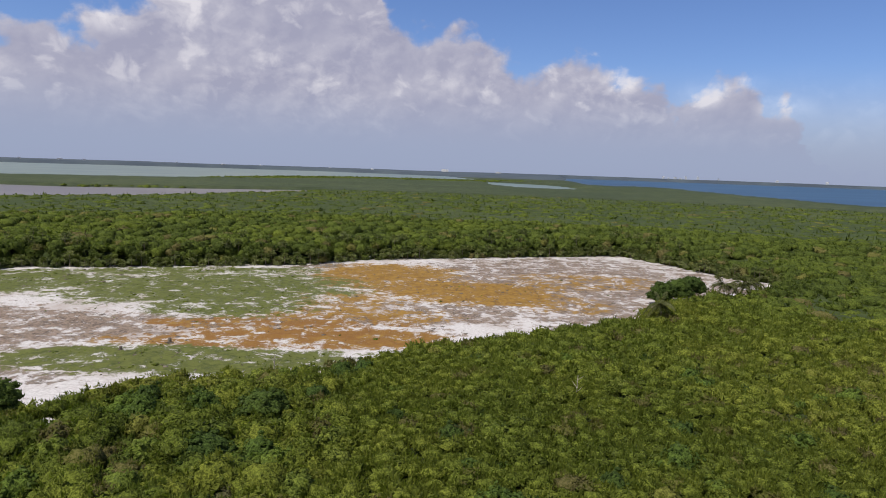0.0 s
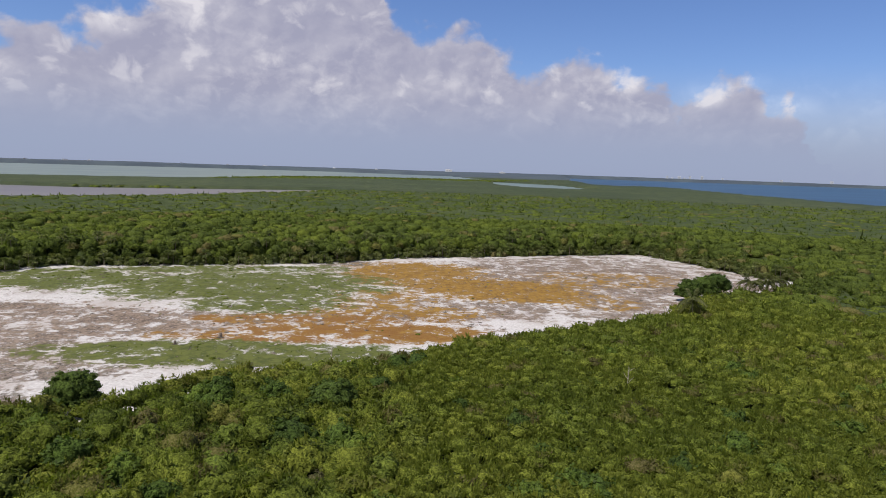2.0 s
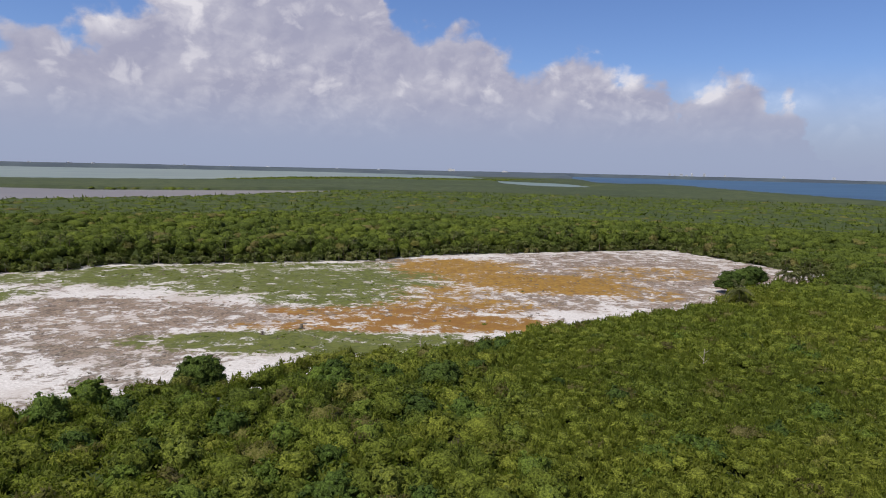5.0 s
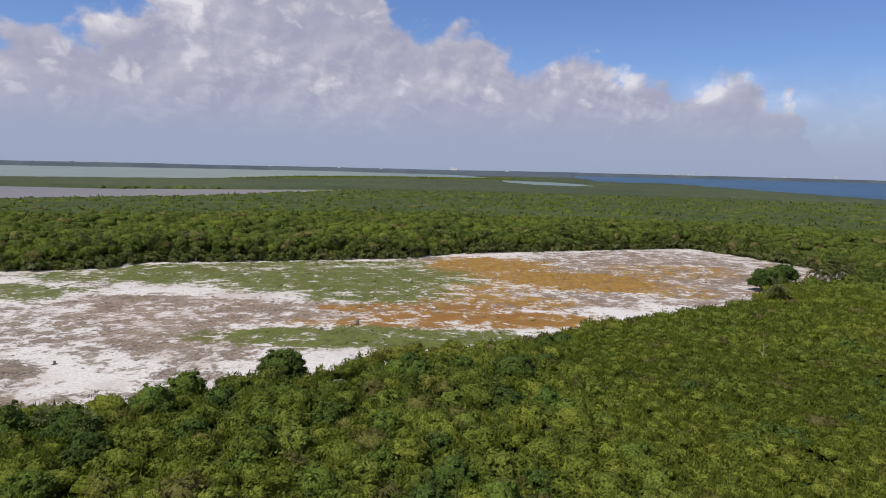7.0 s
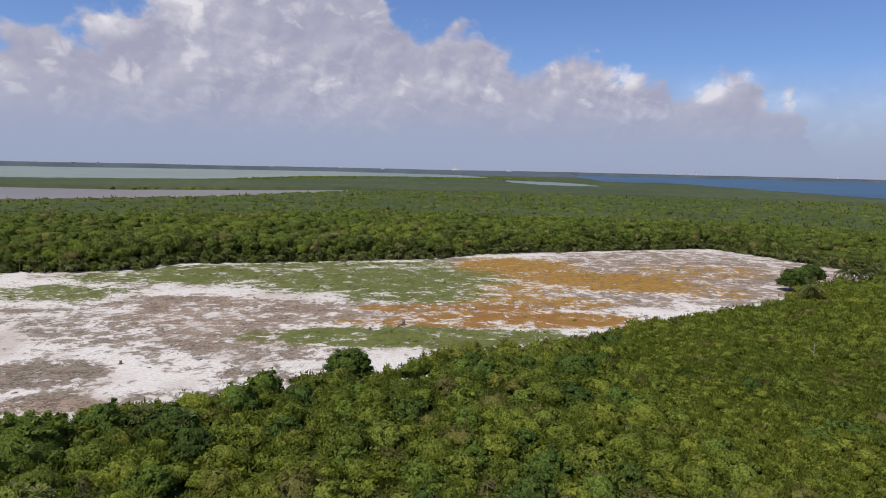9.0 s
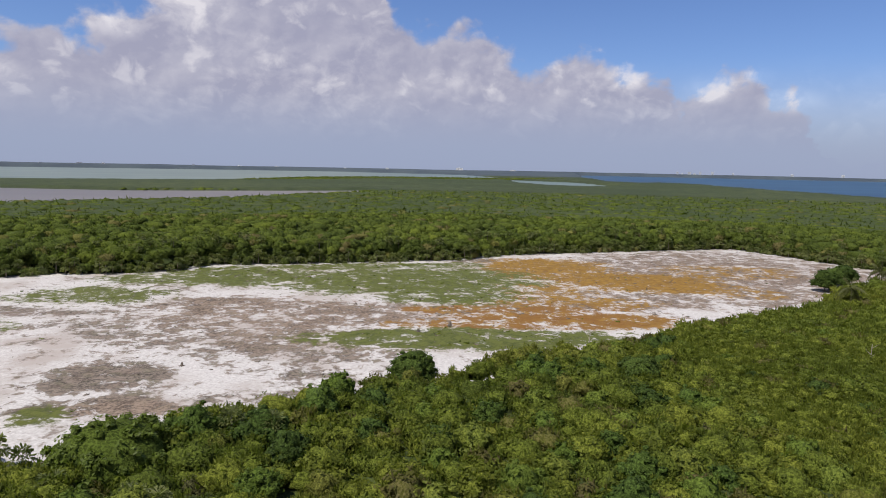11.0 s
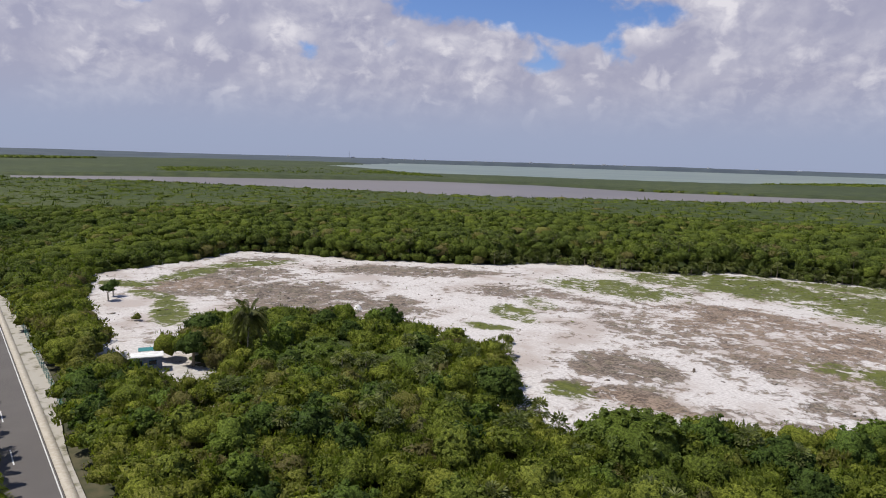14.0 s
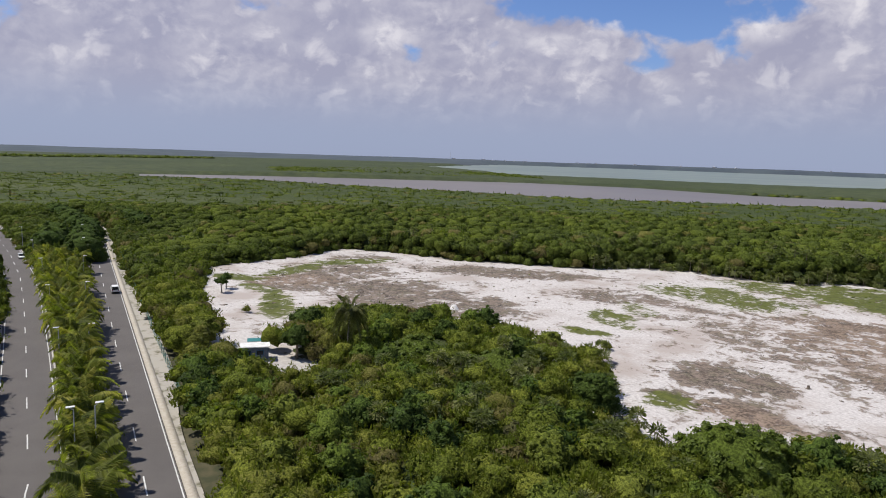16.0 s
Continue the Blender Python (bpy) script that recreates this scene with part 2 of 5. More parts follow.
def clearing_colour(N, p):
    """White marl sand with dried grey mats, green regrowth and orange algae, each in ragged patches."""
    def part_of(name):
        return N.add("ShaderNodeAttribute", attribute_name=name).outputs["Fac"]
    q = N.vec("MULTIPLY", p, (1.0, 1.0, 0.0))
    ragged = N.noise(q, 0.13, 12, 0.72, 0.5)
    fine = N.noise(q, 1.6, 7, 0.72)
    patch = N.noise(N.vec("ADD", q, (31.0, 7.0, 0.0)), 0.17, 11, 0.72, 0.6)
    spots = N.noise(N.vec("ADD", q, (11.0, 57.0, 0.0)), 0.45, 10, 0.72, 0.7)
    sand = N.mix(N.ramp(fine, 0.3, 0.7), (0.37, 0.342, 0.318), (0.60, 0.57, 0.545))
    sand = N.mix(N.ramp(N.noise(q, 0.06, 6, 0.6), 0.46, 0.66), sand, (0.37, 0.325, 0.292))
    mat = N.mix(N.ramp(N.math("MULTIPLY_ADD", fine, 0.5, N.math("MULTIPLY", spots, 0.5)), 0.43, 0.57), (0.046, 0.038, 0.030), (0.225, 0.182, 0.146))
    mat = N.mix(N.math("MULTIPLY", N.ramp(patch, 0.45, 0.60), 0.4), mat, (0.185, 0.135, 0.105))
    mat = N.mix(N.math("MULTIPLY", N.ramp(N.noise(q, 0.33, 6, 0.6), 0.50, 0.62), 0.45), mat, (0.130, 0.118, 0.070))
    grass = N.mix(N.ramp(spots, 0.38, 0.60), (0.048, 0.060, 0.012), (0.098, 0.110, 0.022))
    grass = N.mix(N.math("MULTIPLY", N.ramp(fine, 0.44, 0.70), 0.5), grass, (0.130, 0.130, 0.042))
    rust = N.mix(N.ramp(spots, 0.38, 0.62), (0.145, 0.074, 0.012), (0.270, 0.152, 0.026))
    rust = N.mix(N.math("MULTIPLY", part_of("red"), N.ramp(patch, 0.36, 0.56)), rust, (0.175, 0.078, 0.018))
    rust = N.mix(N.math("MULTIPLY", N.ramp(fine, 0.5, 0.72), 0.40), rust, (0.25, 0.18, 0.10))

    def amount(name, noise_value, lo, hi, gain=1.0, floor=0.04):
        mixed = N.math("MULTIPLY_ADD", N.math("SUBTRACT", noise_value, 0.5), 3.4 * gain, part_of(name))
        mixed = N.math("MULTIPLY_ADD", N.math("SUBTRACT", spots, 0.5), 3.0 * gain, mixed)
        mixed = N.math("MULTIPLY_ADD", N.math("SUBTRACT", fine, 0.5), 0.9, mixed)
        return N.math("MULTIPLY", N.ramp(mixed, lo, hi), N.ramp(part_of(name), floor, floor + 0.22))
    mat = N.mix(N.math("MULTIPLY", part_of("brown"), 0.75), mat, N.mix(N.ramp(N.math("MULTIPLY_ADD", fine, 0.5, N.math("MULTIPLY", spots, 0.5)), 0.43, 0.57), (0.075, 0.051, 0.036), (0.275, 0.202, 0.148)))
    c = N.mix(amount("grey", ragged, 0.26, 0.72, 1.15, -0.3), sand, mat)
    specks = N.ramp(N.math("ADD", N.math("MULTIPLY", ragged, 0.4), N.math("MULTIPLY", spots, 0.6)), 0.51, 0.62)
    c = N.mix(N.math("MULTIPLY", specks, N.math("MULTIPLY", N.ramp(N.noise(q, 0.035, 4), 0.40, 0.60), 0.75)), c, mat)
    c = N.mix(amount("orange", patch, 0.18, 0.72, 1.05), c, rust)
    c = N.mix(amount("green", ragged, 0.20, 0.68, 1.0), c, grass)
    return N.mix(N.math("MULTIPLY", N.ramp(N.noise(q, 2.2, 5, 0.7), 0.60, 0.70), 0.45), c, (0.10, 0.083, 0.066))


GREENS = ((0.0, (0.066, 0.088, 0.018)), (0.25, (0.094, 0.120, 0.020)), (0.5, (0.120, 0.146, 0.022)), (0.8, (0.168, 0.186, 0.028)), (1.0, (0.118, 0.102, 0.040)))
TREE = ((0.0, (0.054, 0.086, 0.020)), (0.4, (0.082, 0.124, 0.024)), (0.7, (0.112, 0.156, 0.026)), (1.0, (0.160, 0.182, 0.032)))
DARKS = ((0.0, (0.046, 0.074, 0.017)), (1.0, (0.068, 0.100, 0.021)))
YELLOWS = ((0.0, (0.118, 0.130, 0.025)), (1.0, (0.165, 0.168, 0.036)))
DRYS = ((0.0, (0.090, 0.076, 0.038)), (1.0, (0.092, 0.094, 0.036)))
M = {
    "soil": material("soil", two((0.045, 0.05, 0.025), (0.09, 0.08, 0.045), 0.4), 0.95),
    "clearing": material("marl_sand", clearing_colour, 0.95, lumps(1.6, 0.045, 7)),
    "white_sand": material("white_sand", two((0.36, 0.33, 0.30), (0.45, 0.43, 0.40), 0.8, 7), 0.95, lumps(2.0, 0.01)),
    "verge": material("verge", two((0.12, 0.11, 0.065), (0.36, 0.335, 0.29), 0.45, 8, 0.30, 0.52), 0.95, lumps(3.0, 0.05)),
    "asphalt": material("asphalt", lambda N, p: N.mix(N.ramp(N.noise(p, 22, 3), 0.3, 0.7), N.mix(N.ramp(N.noise(p, 0.16, 5), 0.35, 0.65), (0.082, 0.074, 0.071), (0.108, 0.098, 0.093)), (0.116, 0.106, 0.10)), 0.85, lumps(30, 0.01, 2)),
    "paint": material("road_paint", two((0.48, 0.48, 0.46), (0.60, 0.60, 0.58), 3.0), 0.6),
    "concrete": material("concrete", two((0.37, 0.33, 0.27), (0.44, 0.40, 0.335), 2.5, 7), 0.9, lumps(12, 0.004)),
    "kerb": material("kerb_concrete", two((0.37, 0.345, 0.305), (0.49, 0.465, 0.42), 1.4), 0.85),
    "bark": material("bark", two((0.16, 0.125, 0.09), (0.30, 0.26, 0.20), 5.0), 0.95),
    "pale_bark": material("pale_bark", two((0.24, 0.21, 0.17), (0.42, 0.38, 0.31), 4.0), 0.95),
    "leaf_stuff": leafy("leaf_scrub", GREENS, "tint"),
    "leaf_tree": leafy("leaf_tree", TREE, "object"),
    "leaf_dark": leafy("leaf_dark", DARKS, "object"),
    "leaf_yellow": leafy("leaf_yellow", YELLOWS, "object"),
    "leaf_dry": leafy("leaf_dry", DRYS, "object"),
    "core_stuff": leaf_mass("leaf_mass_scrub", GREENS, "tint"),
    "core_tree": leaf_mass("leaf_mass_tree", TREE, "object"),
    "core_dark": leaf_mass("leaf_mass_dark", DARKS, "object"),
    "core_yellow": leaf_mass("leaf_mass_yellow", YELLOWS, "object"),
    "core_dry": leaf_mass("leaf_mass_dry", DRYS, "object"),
    # ramp from shaded green to sunlit gold, dealt out at random per frond
    "leaf_palm": leafy("leaf_palm", ((0.0, (0.105, 0.130, 0.024)), (0.6, (0.24, 0.262, 0.040)), (1.0, (0.36, 0.330, 0.066))), "object", 0.7, 0.25, 0.6),
    # olive variant, darkened in the colour to look backlit
    "leaf_palm_dark": leafy("leaf_palm_dark", ((0.0, (0.110, 0.120, 0.042)), (1.0, (0.140, 0.145, 0.052))), "object", 0.8, 0.25),
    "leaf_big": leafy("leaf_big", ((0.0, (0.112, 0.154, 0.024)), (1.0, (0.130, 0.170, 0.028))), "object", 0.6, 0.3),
    # darker than leaf_big: the shade inside the crown is in this colour
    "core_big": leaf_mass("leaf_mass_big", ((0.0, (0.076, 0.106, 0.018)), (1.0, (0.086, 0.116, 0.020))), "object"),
    "leaf_fan": leafy("leaf_fan_palm", ((0.0, (0.105, 0.130, 0.036)), (1.0, (0.20, 0.215, 0.075))), "object", 0.7, 0.25),
}


def canopy_colour(N, p):
    q = N.vec("MULTIPLY", p, (1.0, 1.0, 0.4))
    wide = N.noise(q, 0.012, 5, 0.6)
    crown = N.noise(q, 0.16, 5, 0.6)
    c = N.mix(N.ramp(wide, 0.36, 0.64), (0.040, 0.058, 0.014), (0.062, 0.080, 0.018))
    c = N.mix(N.ramp(crown, 0.35, 0.68), (0.032, 0.046, 0.011), c)
    return N.mix(N.ramp(N.noise(q, 0.0035, 3), 0.5, 0.66), c, (0.058, 0.072, 0.022))


M["canopy"] = material("far_canopy", canopy_colour, 0.95, lumps(0.22, 2.2, 6))
# mangrove olive, dulled further so the colour carries some haze of distance
M["mangrove"] = material("mangrove_canopy", lambda N, p: N.mix(N.ramp(N.noise(N.vec("MULTIPLY", p, (1, 1, 0)), 0.05, 7, 0.65), 0.35, 0.65), N.mix(N.ramp(N.noise(p, 0.0035, 4), 0.4, 0.62), (0.042, 0.057, 0.022), (0.068, 0.083, 0.030)), (0.032, 0.044, 0.018)), 0.95, lumps(0.12, 2.5, 5))
# blue-grey stirred into the woods' green as painted distance haze
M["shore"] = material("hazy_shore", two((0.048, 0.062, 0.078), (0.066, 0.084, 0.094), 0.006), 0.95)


def water(name, colour, rough, deep):
    return material(name, lambda N, p: N.mix(N.ramp(N.noise(N.vec("MULTIPLY", p, (0.4, 1.0, 1.0)), 0.006, 5), 0.35, 0.65), colour, deep), rough, lumps(0.5, 0.03, 3))


M["lagoon"] = water("lagoon_water", (0.125, 0.112, 0.110), 0.4, (0.150, 0.134, 0.128))
M["lagoon_green"] = water("green_lagoon_water", (0.120, 0.158, 0.150), 0.45, (0.165, 0.198, 0.175))
M["sea"] = water("sea_water", (0.030, 0.062, 0.105), 0.45, (0.040, 0.085, 0.138))


# ---------------------------------------------------------------- mesh helpers
def part(name, bm, mat, parent=None, label=""):
    me = bpy.data.meshes.new(name)
    bm.to_mesh(me)
    bm.free()
    me.materials.append(mat)
    ob = new(name, me)
    if parent is not None:
        ob.parent = parent
    return tagged(ob, label)


def thing(name, label, category, x=0.0, y=0.0, z=0.0, turn=0.0, group="", kind=""):
    ob = new(name)
    ob.matrix_basis = pose(x, y, z, 0, 0, turn)
    ob.empty_display_size = 0.3
    return tagged(ob, label, category, group, kind)


def box(bm, x0, y0, z0, x1, y1, z1, bevel=0.0):
    made = bmesh.ops.create_cube(bm, size=1.0, matrix=Matrix.Translation(((x0 + x1) / 2, (y0 + y1) / 2, (z0 + z1) / 2)) @ Matrix.Diagonal((x1 - x0, y1 - y0, z1 - z0, 1)))
    if bevel:
        edges = list({e for v in made["verts"] for e in v.link_edges})
        bmesh.ops.bevel(bm, geom=edges, offset=bevel, segments=2, affect="EDGES")
    return bm


def tube(bm, a, b, r0, r1, sides=6):
    """A tapered limb from a to b."""
    a, b = Vector(a), Vector(b)
    turn = (b - a).to_track_quat("Z", "Y").to_matrix()
    rings = []
    for c, r in ((a, r0), (b, r1)):
        rings.append([bm.verts.new(c + turn @ Vector((math.cos(k * math.tau / sides) * r, math.sin(k * math.tau / sides) * r, 0))) for k in range(sides)])
    for k in range(sides):
        bm.faces.new((rings[0][k], rings[0][(k + 1) % sides], rings[1][(k + 1) % sides], rings[1][k]))
    bm.faces.new(rings[1])
    return bm


def quads_mesh(name, verts, faces, mat, values=None, smooth=False):
    """A mesh from arrays: verts (n, 3), faces (m, 4), one float attribute or several."""
    me = bpy.data.meshes.new(name)
    me.vertices.add(len(verts))
    me.vertices.foreach_set("co", np.ascontiguousarray(verts, dtype=np.float32).ravel())
    me.loops.add(faces.size)
    me.loops.foreach_set("vertex_index", np.ascontiguousarray(faces, dtype=np.int32).ravel())
    me.polygons.add(len(faces))
    me.polygons.foreach_set("loop_start", np.arange(0, faces.size, 4, dtype=np.int32))
    if smooth:
        me.polygons.foreach_set("use_smooth", np.ones(len(faces), dtype=bool))
    for key, data in (values or {}).items():
        me.attributes.new(key, "FLOAT", "POINT").data.foreach_set("value", np.ascontiguousarray(data, dtype=np.float32))
    me.materials.append(mat)
    me.update(calc_edges=True)
    return me


def leaf_mesh(name, core, core_faces, tips, mats, values=None):
    """A crown mesh: solid lumpy cores (quads, first material) under loose leaves (triangles, second material)."""
    n4, n3 = len(core_faces), len(tips) // 3
    me = bpy.data.meshes.new(name)
    verts = np.concatenate([core, tips]).astype(np.float32)
    me.vertices.add(len(verts))
    me.vertices.foreach_set("co", verts.ravel())
    me.loops.add(n4 * 4 + n3 * 3)
    me.loops.foreach_set("vertex_index", np.concatenate([core_faces.ravel(), np.arange(len(tips)) + len(core)]).astype(np.int32))
    me.polygons.add(n4 + n3)
    me.polygons.foreach_set("loop_start", np.concatenate([np.arange(n4) * 4, n4 * 4 + np.arange(n3) * 3]).astype(np.int32))
    me.polygons.foreach_set("use_smooth", np.arange(n4 + n3) < n4)
    me.polygons.foreach_set("material_index", (np.arange(n4 + n3) >= n4).astype(np.int32))
    for key, data in (values or {}).items():
        me.attributes.new(key, "FLOAT", "POINT").data.foreach_set("value", np.ascontiguousarray(data, dtype=np.float32))
    for m in mats:
        me.materials.append(m)
    me.update(calc_edges=True)
    return me


def lattice(x, y, seed=0):
    """Smooth value noise on a unit lattice, 0 to 1."""
    xi, yi = np.floor(x).astype(np.int64), np.floor(y).astype(np.int64)
    fx, fy = x - xi, y - yi
    fx, fy = fx * fx * (3 - 2 * fx), fy * fy * (3 - 2 * fy)

    def h(a, b):
        n = (a * 374761393 + b * 668265263 + seed * 982451653) & 0x7FFFFFFF
        n = ((n ^ (n >> 13)) * 1274126177) & 0x7FFFFFFF
        return ((n ^ (n >> 16)) & 0xFFFF) / 65535.0
    return (h(xi, yi) * (1 - fx) + h(xi + 1, yi) * fx) * (1 - fy) + (h(xi, yi + 1) * (1 - fx) + h(xi + 1, yi + 1) * fx) * fy


def fbm(x, y, size, seed=0, octaves=3):
    total, weight = 0.0, 0.0
    for k in range(octaves):
        total = total + lattice(x / size * 2 ** k, y / size * 2 ** k, seed + k) * 0.5 ** k
        weight += 0.5 ** k
    return total / weight


def signed(poly, x, y):
    """Distance to a closed outline, negative inside."""
    p = np.array(poly, dtype=float)
    best = np.full(x.shape, 1e12)
    inside = np.zeros(x.shape, dtype=bool)
    for (ax, ay), (bx, by) in zip(p, np.roll(p, -1, axis=0)):
        dx, dy = bx - ax, by - ay
        k = np.clip(((x - ax) * dx + (y - ay) * dy) / (dx * dx + dy * dy), 0, 1)
        best = np.minimum(best, (x - ax - k * dx) ** 2 + (y - ay - k * dy) ** 2)
        cross = (ay > y) != (by > y)
        inside ^= cross & (x < (bx - ax) * (y - ay) / (by - ay if by != ay else 1e-9) + ax)
    d = np.sqrt(best)
    return np.where(inside, -d, d)


def step(v, lo, hi):
    k = np.clip((v - lo) / (hi - lo), 0, 1)
    return k * k * (3 - 2 * k)


# ---------------------------------------------------------------- the plan
CENTRE = (-40.0, -15.0)
CLEARING = ((-275, 50), (-279, 72), (-285, 96), (-292, 108), (-278, 119), (-247, 131), (-228, 146), (-212, 160), (-205, 177), (-189, 187), (-174, 189), (-159, 197), (-151, 213),
            (-121, 220), (-88, 231), (-60, 240), (-40, 258), (10, 277), (71, 297), (83, 270), (96, 240), (110, 226), (96, 207), (80, 192), (61, 184), (46, 170), (36, 153), (21, 142), (3, 130),
            (-14, 119), (-34, 102), (-45, 99), (-58, 91), (-66, 80), (-75, 78), (-86, 72), (-88, 63), (-95, 62), (-105, 54), (-113, 46), (-121, 50), (-130, 62), (-144, 69),
            (-160, 70), (-174, 66), (-186, 50), (-192, 41), (-184, 30), (-181, 21), (-197, 23), (-220, 28), (-245, 37), (-260, 44))
YARD = ((-184, 23), (-178, 17), (-172, 18), (-161, 17), (-155, 20), (-163, 26), (-172, 29))
LAGOON = ((-904, 199), (-815, 296), (-693, 350), (-570, 416), (-455, 470), (-370, 560), (-290, 655), (-215, 790), (-185, 880), (-199, 960), (-320, 890), (-470, 815), (-646, 819),
          (-797, 733), (-882, 579), (-996, 374), (-1025, 231))
GREEN_LAGOON = ((-1620, 1200), (-1080, 1010), (-880, 1130), (-690, 1230), (-560, 1330), (-500, 1500), (-420, 1900), (-250, 2100), (0, 2150), (150, 2300), (0, 3300), (-700, 3800),
                (-1400, 3600), (-2300, 3000), (-2700, 2500), (-1879, 1389))
POND = ((112, 2120), (140, 2052), (204, 1962), (272, 1880), (299, 1772), (300, 1405), (187, 1372), (150, 1430), (118, 1520), (100, 1800))
SEA = ((420, 2000), (600, 1700), (590, 1200), (600, 980), (760, 760), (1300, 500), (4850, 300), (4200, 2400), (3000, 3600), (1400, 4150), (700, 4250), (520, 3000))

ROAD_X = np.linspace(60, -455, 104)


def right_road(x):
    far = np.clip(np.asarray(x, dtype=float) + 370.0, -55.0, 0.0)
    beyond = np.minimum(np.asarray(x, dtype=float) + 425.0, 0.0)
    return -6.45 - 0.191 * (x + 141.5) - 0.0018 * far * far + 0.198 * beyond


def left_road(x):
    near = right_road(x) - 11.65
    far = np.interp(-x, (147, 207, 246, 283, 324, 414, 700), (-16.8, -8.8, -3.9, 0.2, 3.0, 6.6, 10.0))
    return np.where(x > -147, near, far)


def road_gap(x, y):
    """Distance beyond the edge of the open road strip; negative on it."""
    inside_a = np.abs(y - right_road(x) - 0.5 - 0.9 * step(-x, 165, 190)) - 4.4 - 1.0 * step(-x, 165, 190)
    inside_b = np.abs(y - left_road(x)) - 4.2
    gap = np.minimum(inside_a, inside_b)
    between = (y < right_road(x)) & (y > left_road(x)) & (x > -275)
    return np.where((x > 62) | (x < -455), 99.0, np.where(between, -1.0, gap))


def open_gap(x, y):
    """Distance from the nearest open ground: clearing, yard, road or water."""
    d = np.minimum(signed(CLEARING, x, y), signed(YARD, x, y))
    d = np.minimum(d, road_gap(x, y))
    for p in (LAGOON, GREEN_LAGOON, POND, SEA):
        d = np.minimum(d, signed(p, x, y))
    return d


def tree_height(x, y):
    """The height of the woods over the plan."""
    r = np.hypot(x - CENTRE[0], y - CENTRE[1])
    behind = step(y - (215 + 0.45 * x), -12, 22) * step(-r, -520, -330)
    h = 4.6 + 3.0 * behind + 1.6 * (fbm(x, y, 38, 5) - 0.5) * (1 + behind)
    h = h + 1.6 * step(-x, 60, 110) * step(-r, -230, -150)
    # low bushes where the sand reaches in between the trees
    h = h * (1 - 0.45 * step(-np.hypot(x + 114, y - 43), -12, -5))
    h = np.where(r > 900, 3.8 + 2.5 * step(fbm(x, y, 500, 9), 0.55, 0.75), h)
    return h + step(r, 3000, 3900) * (9 + 10 * fbm(x, y, 700, 12))


# ---------------------------------------------------------------- ground, water, canopy
def polar_sheet(name, radii, turns, height, mat, keep=None, smooth=True):
    a = np.arange(turns) * math.tau / turns
    r, a = np.meshgrid(radii, a, indexing="ij")
    x, y = CENTRE[0] + r * np.sin(a), CENTRE[1] + r * np.cos(a)
    z, mask = height(x, y)
    i, j = np.meshgrid(np.arange(len(radii) - 1), np.arange(turns), indexing="ij")
    k = (j + 1) % turns
    faces = np.stack([i * turns + j, i * turns + k, (i + 1) * turns + k, (i + 1) * turns + j], -1).reshape(-1, 4)
    if mask is not None:
        m = mask.ravel()[faces].any(1)
        faces = faces[m]
    return new(name, quads_mesh(name, np.stack([x, y, z], -1).reshape(-1, 3), faces[:, ::-1], mat, smooth=smooth))


tagged(polar_sheet("ground", np.concatenate([[0.01], np.geomspace(20, 4920, 90)]), 120, lambda x, y: (np.full(x.shape, -0.35), None), M["soil"]),
       "dark leaf-littered soil reaching to the horizon", "ground", kind="structure")


def flat_sheet(name, poly, z, mat, label, category):
    bm = bmesh.new()
    bm.faces.new([bm.verts.new((x, y, z)) for x, y in poly])
    bmesh.ops.triangulate(bm, faces=bm.faces[:])
    for f in bm.faces:
        if f.normal.z < 0:
            f.normal_flip()
    return tagged(part(name, bm, mat), label, category, kind="structure")


flat_sheet("water_lagoon", LAGOON, -0.12, M["lagoon"], "shallow grey-brown lagoon among low mangroves", "lagoon")
flat_sheet("water_green_lagoon", GREEN_LAGOON, -0.12, M["lagoon_green"], "wide pale green lagoon beyond the mangroves", "lagoon")
flat_sheet("water_pond", POND, -0.12, M["lagoon_green"], "small pale lagoon arm within the woods", "lagoon")
flat_sheet("water_sea", SEA, -0.12, M["sea"], "deep blue sea behind the wooded coast", "sea")


def canopy(x, y):
    d = open_gap(x, y)
    r = np.hypot(x - CENTRE[0], y - CENTRE[1])
    h = tree_height(x, y)
    sunk = np.where(r < 450, 0.58, np.where(r < 950, 0.72, 1.0))
    lump = (fbm(x, y, 9, 21, 2) - 0.5) * np.where(r < 450, 1.2, 1.8)
    edge = step(d, 4.0, np.where(r < 450, 9.0, 13.0))
    return h * sunk * edge + lump * edge - 0.5 * (1 - edge), d > 0.3


# sheet added to close gaps between crowns, coloured dark for the shaded interior
tagged(polar_sheet("understorey", np.concatenate([np.linspace(0.01, 300, 122), np.geomspace(302, 900, 60)]), 480, canopy, M["canopy"], smooth=False),
       "dense dark green understorey of the tropical woods", "woods", kind="stuff")
tagged(polar_sheet("far_woods", np.geomspace(900, 2900, 90), 480, canopy, M["mangrove"], smooth=False), "flat olive mangrove woods between the lagoons", "woods", kind="stuff")
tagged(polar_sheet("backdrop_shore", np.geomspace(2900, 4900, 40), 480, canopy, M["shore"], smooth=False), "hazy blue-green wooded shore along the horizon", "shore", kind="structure")

